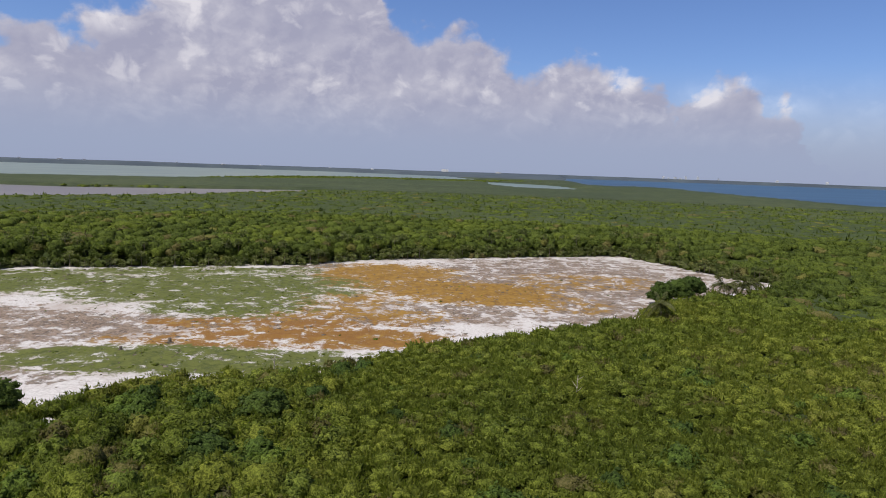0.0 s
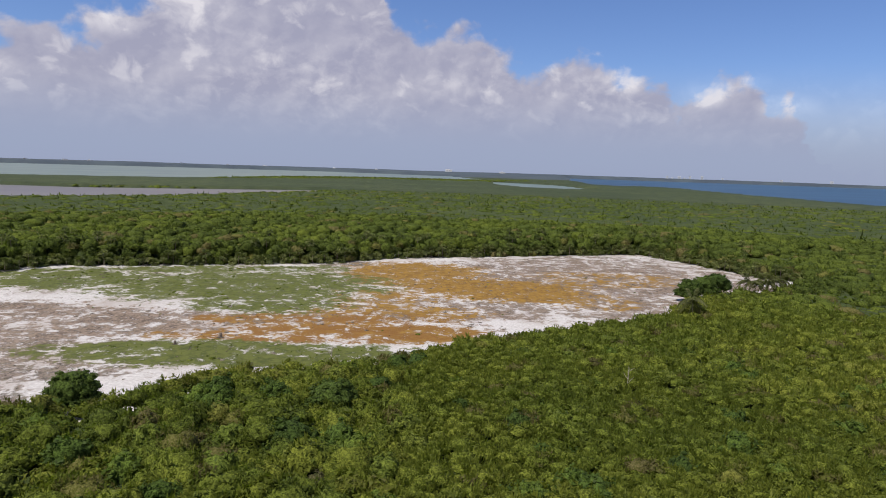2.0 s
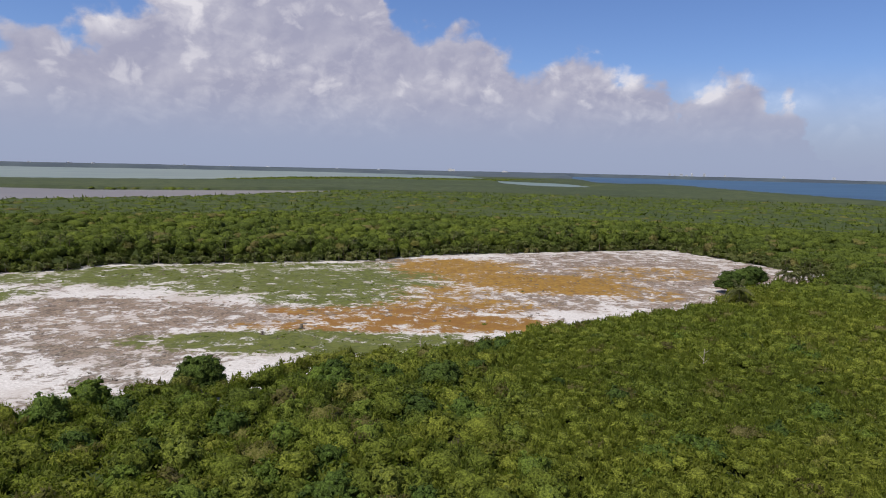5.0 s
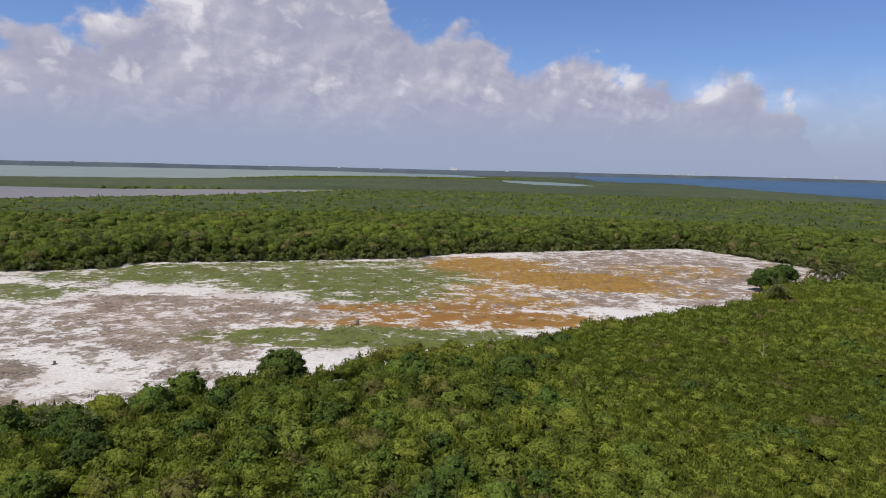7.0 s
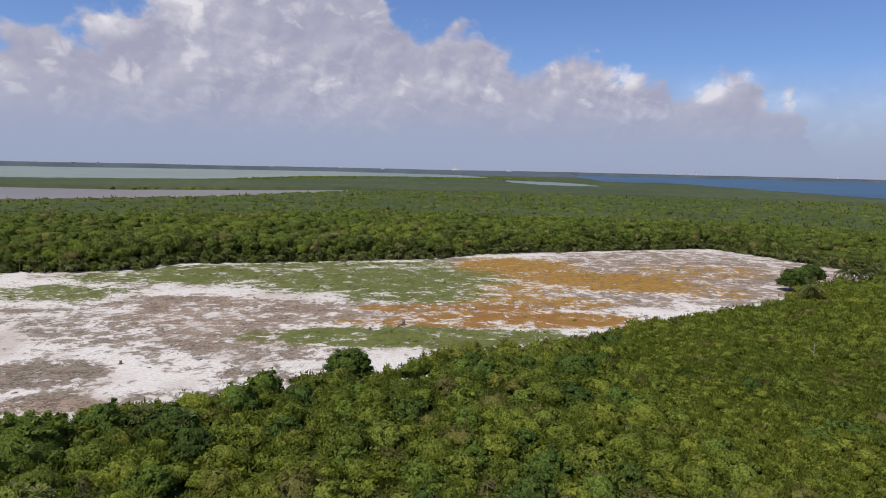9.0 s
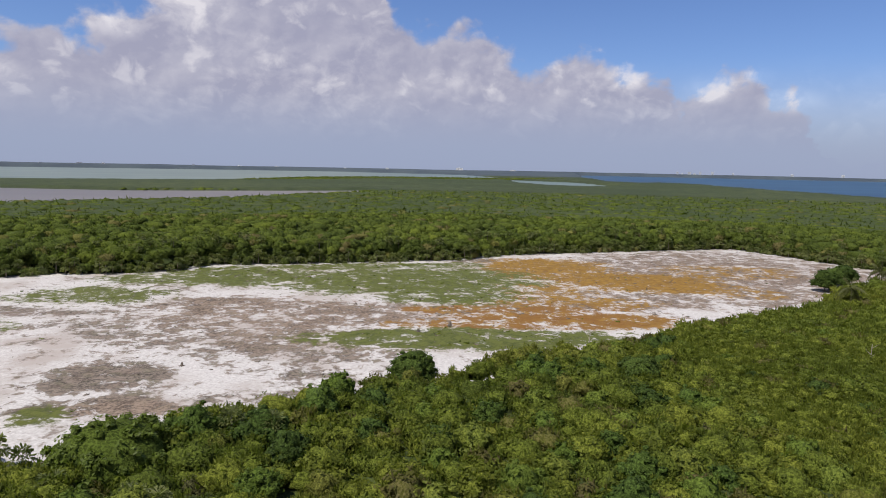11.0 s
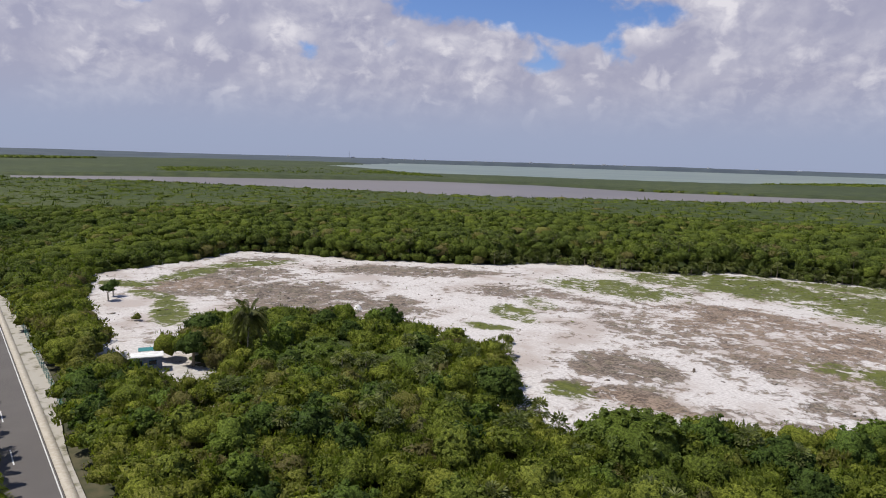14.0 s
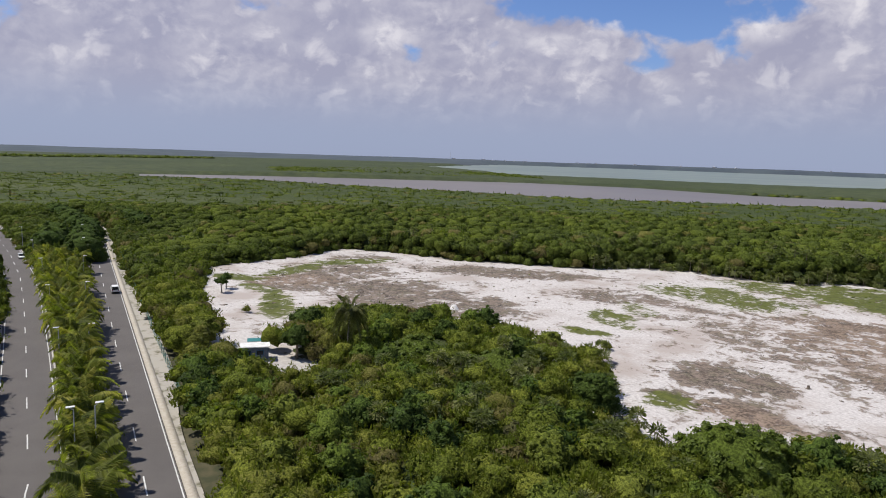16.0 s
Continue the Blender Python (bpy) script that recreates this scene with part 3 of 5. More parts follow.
# what grows or dries on the cleared ground: centre x, y, half width, half depth, turn, weight
GREEN_EAST = ((-161, 154, 20, 13, 6, .8), (-131, 190, 24, 17, 12, .95), (-78, 190, 40, 25, 12, 1.0), (-58, 116, 34, 9, 4, 1.0), (-64, 166, 20, 14, 6, .9), (-148, 190, 26, 13, 30, .8),
              (-104, 216, 30, 8, 15, .85), (-66, 222, 14, 9, 20, .7), (-84, 112, 10, 4, 5, .5), (-140, 204, 16, 7, 25, .8))
GREEN_WEST = ((-122, 67, 4, 4, 0, .9), (-256, 51, 10, 4, 30, .95), (-259, 72, 14, 5, 115, .9), (-263, 96, 14, 6, 75, .9), (-216, 45, 14, 4, -25, .95), (-206, 49, 7, 4, 70, .9),
              (-236, 50, 9, 3, 10, .7), (-161, 104, 5, 10, 50, .75), (-165, 120, 4, 8, 50, .6), (-158, 90, 5, 3, 20, .8), (-170, 150, 8, 9, 40, .6))
ORANGE = ((-50, 145, 20, 10, 6, .66), (-30, 226, 24, 20, 20, .95), (-4, 196, 30, 18, -20, 1.0), (12, 188, 22, 9, -15, .6), (-50, 131, 26, 6, 5, .66), (-25, 136, 16, 8, 5, .95), (-42, 138, 18, 8, 5, .75),
          (18, 206, 14, 10, 0, .6), (-36, 156, 26, 12, 8, .62), (-68, 145, 8, 4, 5, .8), (-38, 204, 14, 9, 0, .85), (-38, 178, 18, 12, 0, .6), (38, 222, 26, 16, 0, .42), (24, 176, 14, 8, 0, .42))
GREY_EAST = ((-108, 128, 44, 26, 8, .66), (42, 218, 56, 66, 10, .80), (-18, 162, 34, 14, 5, .65), (-60, 148, 30, 10, 5, .7), (-122, 143, 19, 13, 6, .85), (-90, 138, 16, 14, 6, .9), (-94, 110, 26, 15, 8, .80),
             (17, 231, 28, 20, 20, .6), (34, 198, 20, 27, 10, .75), (12, 174, 14, 16, 6, .6), (60, 255, 22, 25, 0, .6), (-55, 238, 14, 6, 20, .9))
GREY_WEST = ((-123, 85, 11, 8, 25, 1.15), (-116, 71, 11, 5, 10, 1.15), (-96, 76, 10, 4, 20, .8), (-90, 88, 9, 6, 4, .5), (-240, 64, 15, 15, 53, 1.0), (-213, 78, 18, 20, 53, 1.0), (-222, 127, 32, 9, 40, 1.0),
             (-189, 84, 15, 13, 52, .9), (-267, 102, 11, 10, 56, .9), (-250, 82, 16, 16, 50, .95), (-178, 128, 14, 10, 40, .8), (-158, 130, 10, 4, 20, .7), (-150, 160, 14, 20, 30, .5))
BROWN = ((-30, 155, 40, 20, 5, 1.0), (40, 215, 60, 70, 0, 1.0), (-98, 142, 40, 24, 8, 1.0), (-70, 120, 26, 14, 0, .8), (-112, 70, 9, 4, 0, 1.0), (-246, 62, 14, 9, 50, 1.0), (-90, 125, 30, 20, 0, .8))
RED = ((-44, 138, 34, 16, 5, 0.9), (-72, 146, 16, 8, 0, 0.9))
PATCHES = {"green": GREEN_EAST + GREEN_WEST, "orange": ORANGE, "brown": BROWN, "red": RED, "grey": GREY_EAST + GREY_WEST}


def patch_weight(key, x, y):
    """How much of one kind of growth lies at a place of the clearing."""
    w = np.zeros(x.shape)
    for cx, cy, a, b, turn, much in PATCHES[key]:
        c, s = math.cos(radians(turn)), math.sin(radians(turn))
        u, v = ((x - cx) * c + (y - cy) * s) / a, (-(x - cx) * s + (y - cy) * c) / b
        w = np.maximum(w, much * step(-np.hypot(u, v), -1.5, -0.6))
    return w * {"green": 0.88, "orange": 1.0, "grey": 0.90, "red": 0.8, "brown": 0.9}[key]


def clearing_sheet(name, poly, reach, pitch, label, mat):
    p = np.array(poly)
    lo, hi = p.min(0) - 12, p.max(0) + 12
    gx, gy = np.arange(lo[0], hi[0], pitch), np.arange(lo[1], hi[1], pitch)
    x, y = np.meshgrid(gx, gy, indexing="ij")
    d = signed(poly, x, y)
    z = 0.10 * (fbm(x, y, 6, 31) - 0.5) + 0.3 * (fbm(x, y, 40, 33) - 0.5) - 0.35 * step(d, 0, reach) + 0.02
    # the rim stays bare, as it was cleared last
    values = {key: (patch_weight(key, x, y) * step(-d + 3.0 * (fbm(x, y, 9, 35) - 0.5), 0.3, 3.0)).ravel() for key in PATCHES}
    nx, ny = x.shape
    i, j = np.meshgrid(np.arange(nx - 1), np.arange(ny - 1), indexing="ij")
    faces = np.stack([i * ny + j, (i + 1) * ny + j, (i + 1) * ny + j + 1, i * ny + j + 1], -1).reshape(-1, 4)
    faces = faces[(d.ravel()[faces] < reach).any(1)]
    used, faces = np.unique(faces, return_inverse=True)
    verts = np.stack([x, y, z], -1).reshape(-1, 3)[used]
    me = quads_mesh(name, verts, faces.reshape(-1, 4), mat, {k: v[used] for k, v in values.items()}, smooth=True)
    return tagged(new(name, me), label, "cleared ground", kind="structure")


clearing_sheet("clearing", CLEARING, 6.0, 1.5, "white sandy clearing with grey, green and orange patches", M["clearing"])
clearing_sheet("yard", YARD, 2.0, 0.5, "small white sand yard beside the shed", M["white_sand"])


# ---------------------------------------------------------------- roads
def ribbon(name, centre, x, off0, off1, z, mat, label="", category="", height=0.0, parent=None, kind="structure"):
    """A strip along a line of the plan, between two offsets to its side; with a height it is a solid kerb."""
    y = centre(x)
    t = np.stack([np.gradient(x), np.gradient(y)], -1)
    t /= np.linalg.norm(t, axis=1)[:, None]
    side = np.stack([t[:, 1], -t[:, 0]], -1)
    p = np.stack([x, y], -1)
    a, b = p + side * off0, p + side * off1
    rows = [np.column_stack([a, np.full(len(a), z + height)]), np.column_stack([b, np.full(len(b), z + height)])]
    if height:
        rows = [np.column_stack([a, np.full(len(a), z)])] + rows + [np.column_stack([b, np.full(len(b), z)])]
    n, w = len(x), len(rows)
    verts = np.stack(rows, 1).reshape(-1, 3)
    i, j = np.meshgrid(np.arange(n - 1), np.arange(w - 1), indexing="ij")
    faces = np.stack([i * w + j, i * w + j + 1, (i + 1) * w + j + 1, (i + 1) * w + j], -1).reshape(-1, 4)
    ob = new(name, quads_mesh(name, verts, faces[:, ::-1], mat))
    if parent is not None:
        ob.parent = parent
        return ob
    return tagged(ob, label, category, kind=kind)


# offsets grow towards the clearing side
ribbon("road_verge", right_road, ROAD_X, 4.6, (5.5 + 2.4 * step(-ROAD_X, 150, 185))[:, None], 0.06, M["verge"], "sandy verge of pale sand and dry weeds", "verge")
ribbon("road_right", right_road, ROAD_X, -3.9, 3.7, 0.10, M["asphalt"], "grey asphalt carriageway with two lanes", "road")
ribbon("pavement", right_road, ROAD_X, 3.75, 4.85, 0.06, M["concrete"], "pale concrete pavement along the carriageway", "pavement", height=0.19)
ribbon("kerb_median", right_road, ROAD_X, -4.15, -3.9, 0.0, M["kerb"], "pale concrete kerb of the planted median", "kerb", height=0.25)
ribbon("road_left", left_road, ROAD_X, -3.9, 3.9, 0.10, M["asphalt"], "grey asphalt carriageway beyond the palm median", "road")
ribbon("kerb_left", left_road, ROAD_X, 3.9, 4.2, 0.0, M["kerb"], "pale concrete kerb of the planted median", "kerb", height=0.25)
ribbon("kerb_outer", left_road, ROAD_X, -4.2, -3.9, 0.0, M["kerb"], "pale concrete kerb beside the woods", "kerb", height=0.25)


def road_marks():
    lines = thing("road_markings", "white painted lane dashes and edge lines", "road markings", kind="structure")
    for centre in (right_road, left_road):
        for off in (-3.45, 3.45):
            ribbon("edge_line", centre, ROAD_X, off - 0.07, off + 0.07, 0.106, M["paint"], parent=lines)
        for k in range(32):
            x0 = -94.0 - k * 14.9 if centre is right_road else -99.8 - k * 14.7
            x = np.array([x0, x0 - 2.4, x0 - 4.8])
            ribbon("lane_dash", centre, x, -0.08, 0.08, 0.106, M["paint"], parent=lines)


road_marks()


# ---------------------------------------------------------------- foliage
def leaf_cards(rng, centre, out, size, flat=0.25):
    """One leaf spray per row: a pointed triangle that faces outwards and up."""
    n = len(centre)
    normal = out + np.array([0, 0, flat]) + rng.normal(0, 0.42, (n, 3))
    normal /= np.linalg.norm(normal, axis=1)[:, None]
    u = np.cross(normal, rng.normal(0, 1, (n, 3)))
    u /= np.linalg.norm(u, axis=1)[:, None] + 1e-9
    v = np.cross(normal, u)
    s = size[:, None] * 0.62
    w = s * rng.uniform(0.45, 0.75, (n, 1))
    q = np.stack([centre - u * s * 0.7 + v * w, centre - u * s * 0.7 - v * w, centre + u * s], 1)
    return q.reshape(-1, 3)


def shoots(rng, foot, out, size):
    """One upright leafy shoot per row: a narrow blade that leans outwards from the crown."""
    n = len(foot)
    way = 0.55 * out + np.array([0, 0, 0.75]) + rng.normal(0, 0.34, (n, 3))
    way /= np.linalg.norm(way, axis=1)[:, None]
    side = np.cross(way, rng.normal(0, 1, (n, 3)))
    side /= np.linalg.norm(side, axis=1)[:, None] + 1e-9
    s = size[:, None]
    w = s * rng.uniform(0.13, 0.24, (n, 1))
    q = np.stack([foot - way * s * 0.25 + side * w, foot - way * s * 0.25 - side * w, foot + way * s * 0.75], 1)
    return q.reshape(-1, 3)


def swelling(ph, way):
    """How far a crown bulges out in a direction, in a way of its own for each crown."""
    az = np.arctan2(way[..., 1], way[..., 0])
    z = way[..., 2]
    calm = np.sqrt(np.clip(1 - z * z, 0, 1))
    return 1 + calm * (0.20 * np.sin(3 * az + ph[..., 0]) + 0.17 * np.sin(5 * az + 5 * z + ph[..., 1])) + calm * 0.14 * np.sin(9 * z + 2 * az + ph[..., 2]) + 0.06 * np.sin(5 * z + ph[..., 1])


def crown_points(rng, centres, radii, heights, count, ph=None, ripple=1.0, clump=0.85):
    """Points on the upper shell of many lumpy crowns, gathered in leafy clumps. Returns places, outward ways, owner."""
    n = len(centres)
    owner = np.repeat(np.arange(n), count)
    # each crown has its own set of clumps, about one clump width apart
    many = np.clip(4.2 * (radii / clump) ** 2, 5, 90).astype(int)
    first = np.concatenate([[0], np.cumsum(many)])
    heart = rng.normal(0, 1, (first[-1], 3))
    heart[:, 2] = np.abs(heart[:, 2]) - 0.35 * rng.random(first[-1])
    heart /= np.linalg.norm(heart, axis=1)[:, None]
    proud = rng.uniform(0.92, 1.10, first[-1])
    pick = first[owner] + (rng.random(n * count) * many[owner]).astype(int)
    wide = 0.62 * clump / radii[owner]
    off = rng.normal(0, 0.6, (n * count, 3))
    way = heart[pick] + off * wide[:, None]
    way /= np.linalg.norm(way, axis=1)[:, None]
    if ph is None:
        ph = rng.uniform(0, math.tau, (n, 3))
    bulge = np.exp(-(off ** 2).sum(1) * 0.7) * np.minimum(0.30, 0.42 * clump / radii[owner])
    deep = (1 + ripple * (swelling(ph[owner], way) - 1)) * (0.78 + bulge + np.minimum(0.16, 0.25 / radii[owner]) * rng.random(n * count)) * proud[pick]
    p = centres[owner] + way * deep[:, None] * np.stack([radii[owner], radii[owner], heights[owner]], -1)
    return p, way, owner


def crown_cores(rng, centres, radii, heights, ph, turns=10, rings=5, ripple=1.0):
    """The closed leaf mass inside each crown, as a lumpy dome."""
    n = len(centres)
    el = np.radians(np.linspace(-30, 90, rings + 1))
    az = np.arange(turns) * math.tau / turns
    e, a = np.meshgrid(el, az, indexing="ij")
    way = np.stack([np.cos(e) * np.cos(a), np.cos(e) * np.sin(a), np.sin(e)], -1)[None]
    grow = (1 + ripple * (swelling(ph[:, None, None, :], np.broadcast_to(way, (n, *way.shape[1:]))) - 1)) * 0.77
    size = np.stack([radii, radii, heights], -1)[:, None, None, :]
    v = centres[:, None, None, :] + way * grow[..., None] * size
    i, j = np.meshgrid(np.arange(rings), np.arange(turns), indexing="ij")
    k = (j + 1) % turns
    f = np.stack([i * turns + j, i * turns + k, (i + 1) * turns + k, (i + 1) * turns + j], -1).reshape(-1, 4)
    faces = (f[None] + (np.arange(n) * (rings + 1) * turns)[:, None, None]).reshape(-1, 4)
    return v.reshape(-1, 3), faces, (rings + 1) * turns


def scatter(rng, r0, r1, gap, az0, az1, margin, span=(-1e9, 1e9)):
    """A jittered field of stems in the woods between two distances."""
    g = np.arange(-r1, r1, gap)
    x, y = np.meshgrid(g, g, indexing="ij")
    x = (x + rng.uniform(-0.5, 0.5, x.shape) * gap * 0.95).ravel() + CENTRE[0]
    y = (y + rng.uniform(-0.5, 0.5, y.shape) * gap * 0.95).ravel() + CENTRE[1]
    r = np.hypot(x - CENTRE[0], y - CENTRE[1])
    az = np.degrees(np.arctan2(x - CENTRE[0], y - CENTRE[1]))
    keep = (r >= r0) & (r < r1) & (az > az0) & (az < az1) & (x >= span[0]) & (x < span[1])
    x, y = x[keep], y[keep]
    keep = open_gap(x, y) > margin
    return x[keep], y[keep]


def scrub(name, seed, r0, r1, gap, az0, az1, margin, leaves, leaf, label, squash=0.85, avoid=(), cut=(10, 5), span=(-1e9, 1e9), wild=1.0, within=1e9, tall=1.0, brush=0.25, full=0.50):
    rng = np.random.default_rng(seed)
    x, y = scatter(rng, r0, r1, gap, az0, az1, margin, span)
    if within < 1e9:
        near = open_gap(x, y) < within
        x, y = x[near], y[near]
    for ax, ay, ar in avoid:
        far = np.hypot(x - ax, y - ay) > ar
        x, y = x[far], y[far]
    n = len(x)
    big = rng.random(n) ** 3
    kind = rng.random(n)
    rim = step(-open_gap(x, y), -6.0, -1.0)
    top = (tree_height(x, y) * (0.94 + wild * rng.uniform(-0.22, 0.14, n)) + 1.6 * (fbm(x, y, 13, 44) - 0.5) + 1.3 * wild * big) * (1 - 0.10 * rim) * tall
    rad = gap * (full + 0.26 * rng.random(n) + 0.50 * wild * big)
    high = np.minimum(rad * squash * rng.uniform(0.8, 1.3, n), 0.8 * top)
    centres = np.stack([x, y, top - high], -1)
    ph = rng.uniform(0, math.tau, (n, 3))
    core, core_faces, each = crown_cores(rng, centres, rad, high, ph, *cut)
    p, way, owner = crown_points(rng, centres, rad, high, leaves, ph)
    # each bush has leaves of its own size, and more or fewer upright shoots
    size = leaf * rng.uniform(0.6, 1.4, len(p)) * (0.65 + 0.75 * kind[owner] ** 2)
    upright = rng.random(len(p)) < brush * np.where(kind[owner] < 0.75, 1.25, 0.25)
    order = np.argsort(upright, kind="stable")
    p, way, owner, size = p[order], way[order], owner[order], size[order]
    flat = int((~upright).sum())
    verts = np.concatenate([leaf_cards(rng, p[:flat], way[:flat], size[:flat]), shoots(rng, p[flat:], way[flat:], size[flat:] * 1.9)])
    r = np.hypot(x - CENTRE[0], y - CENTRE[1])
    # yellower bushes in the east; western tint lifted to offset dark shade
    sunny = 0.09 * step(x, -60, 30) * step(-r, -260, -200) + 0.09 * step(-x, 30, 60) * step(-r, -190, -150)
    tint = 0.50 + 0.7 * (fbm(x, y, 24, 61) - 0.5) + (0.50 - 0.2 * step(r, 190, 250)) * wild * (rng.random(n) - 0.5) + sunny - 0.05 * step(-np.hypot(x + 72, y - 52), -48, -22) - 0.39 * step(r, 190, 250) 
    tint = np.minimum(tint, 0.84)
    tint = np.where((rng.random(n) < 0.02 + 0.05 * wild + 0.10 * rim), rng.uniform(0.9, 1.0, n), tint)
    tint = np.clip(tint, 0, 1)
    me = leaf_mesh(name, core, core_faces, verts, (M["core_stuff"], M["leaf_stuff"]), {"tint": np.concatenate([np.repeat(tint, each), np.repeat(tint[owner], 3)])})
    return tagged(new(name, me), label, "scrub", kind="stuff")


# ---------------------------------------------------------------- single trees
def crown_mesh(name, seed, lobes, leaves, leaf, mat, sprigs=0, sprig=0.7, ripple=1.0):
    """A crown of several leafy lobes: each lobe is (x, y, z, radius, height). Sprigs are small clumps that stand out of the lobes."""
    rng = np.random.default_rng(seed)
    a = np.array(lobes, dtype=float)
    ph = rng.uniform(0, math.tau, (len(a), 3))
    core, core_faces, each = crown_cores(rng, a[:, :3], a[:, 3], a[:, 4], ph, ripple=ripple)
    p, way, owner = crown_points(rng, a[:, :3], a[:, 3], a[:, 4], leaves, ph, ripple)
    verts = leaf_cards(rng, p, way, leaf * rng.uniform(0.65, 1.35, len(p)))
    if sprigs:
        share = np.maximum(1, np.round(sprigs * a[:, 3] ** 2 / (a[:, 3] ** 2).sum())).astype(int)
        own = np.repeat(np.arange(len(a)), share)
        w = rng.normal(0, 1, (len(own), 3))
        w[:, 2] = np.abs(w[:, 2]) - 0.25
        w /= np.linalg.norm(w, axis=1)[:, None]
        spot = a[own, :3] + w * (0.80 + 0.80 * ripple * (swelling(ph[own], w) - 1))[:, None] * a[own][:, [3, 3, 4]]
        size = sprig * rng.uniform(0.7, 1.3, len(own))
        sph = rng.uniform(0, math.tau, (len(own), 3))
        more, more_faces, _ = crown_cores(rng, spot, size, size * 0.7, sph, 6, 3)
        core_faces = np.concatenate([core_faces, more_faces + len(core)])
        core = np.concatenate([core, more])
        p, way, owner = crown_points(rng, spot, size, size * 0.75, int(12 + 16 * (sprigs > 150)), sph)
        verts = np.concatenate([verts, leaf_cards(rng, p, way, leaf * rng.uniform(0.65, 1.25, len(p)), 0.5)])
    return leaf_mesh(name, core, core_faces, verts, mat)


def tree_lobes(seed, reach, height, count, dome=False):
    rng = random.Random(seed)
    lobes = [(0, 0, height - reach * 0.85, reach * 0.74, reach * 0.85)]
    if dome:
        lobes = [(0, 0, height - reach * 0.64, reach * 0.90, reach * 0.66)]
    for k in range(count):
        a = k * math.tau / count + rng.uniform(-0.3, 0.3)
        far, r = reach * rng.uniform(0.42, 0.62), reach * rng.uniform(0.36, 0.52)
        lobes.append((far * math.cos(a), far * math.sin(a), height - reach * rng.uniform(0.85, 1.25), r, r * rng.uniform(0.8, 1.05)))
    return lobes


def tree(name, label, seed, reach, height, lobes, leaves, leaf, mat, bark, category="tree", group="", sprigs=0, sprig=0.7, dome=False):
    """A broadleaf tree: tapered trunk with limbs, and a crown of lobes."""
    ob = thing(name, label, category, group=group)
    shape = tree_lobes(seed, reach, height, lobes, dome)
    bm = bmesh.new()
    fork = (0.05 * reach, -0.04 * reach, height * 0.38)
    tube(bm, (0, 0, -0.5), fork, 0.045 * height, 0.03 * height, 7)
    for x, y, z, r, h in shape:
        mid = (x * 0.5, y * 0.5, fork[2] + (z - fork[2]) * 0.6)
        tube(bm, fork, mid, 0.022 * height, 0.014 * height, 5)
        tube(bm, mid, (x, y, z + h * 0.5), 0.014 * height, 0.005 * height, 5)
    part("trunk", bm, bark, ob)
    crown = new("crown", crown_mesh("crown", seed, shape, leaves, leaf, mat, sprigs, sprig, 0.3 if dome else 1.0))
    crown.parent = ob
    return ob


GREEN, DARK, YELLOW, DRY = ((M["core_" + k], M["leaf_" + k]) for k in ("tree", "dark", "yellow", "dry"))
KINDS = [
    tree("tree", "rounded bushy green tree in the coastal scrub", 1, 2.6, 6.2, 5, 75, 0.34, GREEN, M["bark"], sprigs=26, sprig=0.55, group="trees of the near scrub"),
    tree("tree", "broad spreading green tree in the coastal scrub", 2, 3.4, 6.8, 6, 102, 0.36, GREEN, M["bark"], sprigs=38, sprig=0.55, group="trees of the near scrub"),
    tree("tree", "dense dark green tree in the coastal scrub", 3, 3.0, 6.6, 5, 99, 0.36, DARK, M["bark"], sprigs=32, sprig=0.55, group="trees of the near scrub"),
    tree("tree", "pale yellow-green leafy tree in the coastal scrub", 4, 2.4, 6.0, 5, 150, 0.38, YELLOW, M["pale_bark"], group="trees of the near scrub"),
    tree("tree", "large-leaved bright green tree in the coastal scrub", 5, 3.1, 6.5, 6, 96, 0.50, GREEN, M["bark"], sprigs=28, sprig=0.55, group="trees of the near scrub"),
    tree("shrub", "dry brownish shrub with thin foliage in the scrub", 6, 2.0, 4.4, 4, 130, 0.28, DRY, M["pale_bark"], category="shrub", group="trees of the near scrub"),
]
DARK_ROUND = tree("tree", "rounded dense dark green tree at the clearing's edge", 21, 4.4, 6.8, 7, 150, 0.36, DARK, M["bark"], sprigs=110, sprig=0.6, dome=True)
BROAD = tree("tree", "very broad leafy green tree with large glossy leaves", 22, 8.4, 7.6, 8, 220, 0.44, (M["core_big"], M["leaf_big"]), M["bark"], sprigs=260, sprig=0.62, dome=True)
MEDIAN = tree("tree", "broad dark green tree over the far end of the road", 24, 7.2, 8.4, 8, 90, 0.6, DARK, M["bark"], sprigs=60, sprig=1.0, dome=True)
LOW = tree("shrub", "small green shrub growing alone on the sand", 23, 1.1, 1.8, 4, 80, 0.24, YELLOW, M["pale_bark"], category="shrub")
SLIM = tree("tree", "small slender green tree standing on the white sand", 25, 1.7, 4.6, 4, 70, 0.3, GREEN, M["pale_bark"], sprigs=14, sprig=0.45)
STANDS = [(-168.0, 14.0, 3.6)]  # x, y, radius of ground that the single trees take


def plant(kind, x, y, z=0.0, turn=0.0, first=[]):
    """Stands a tree in the plan; the built tree itself goes to its first place."""
    where = pose(x, y, z, 0, 0, turn)
    if kind not in first:
        first.append(kind)
        kind.matrix_basis = where
        return kind
    return copy_thing(kind, where)


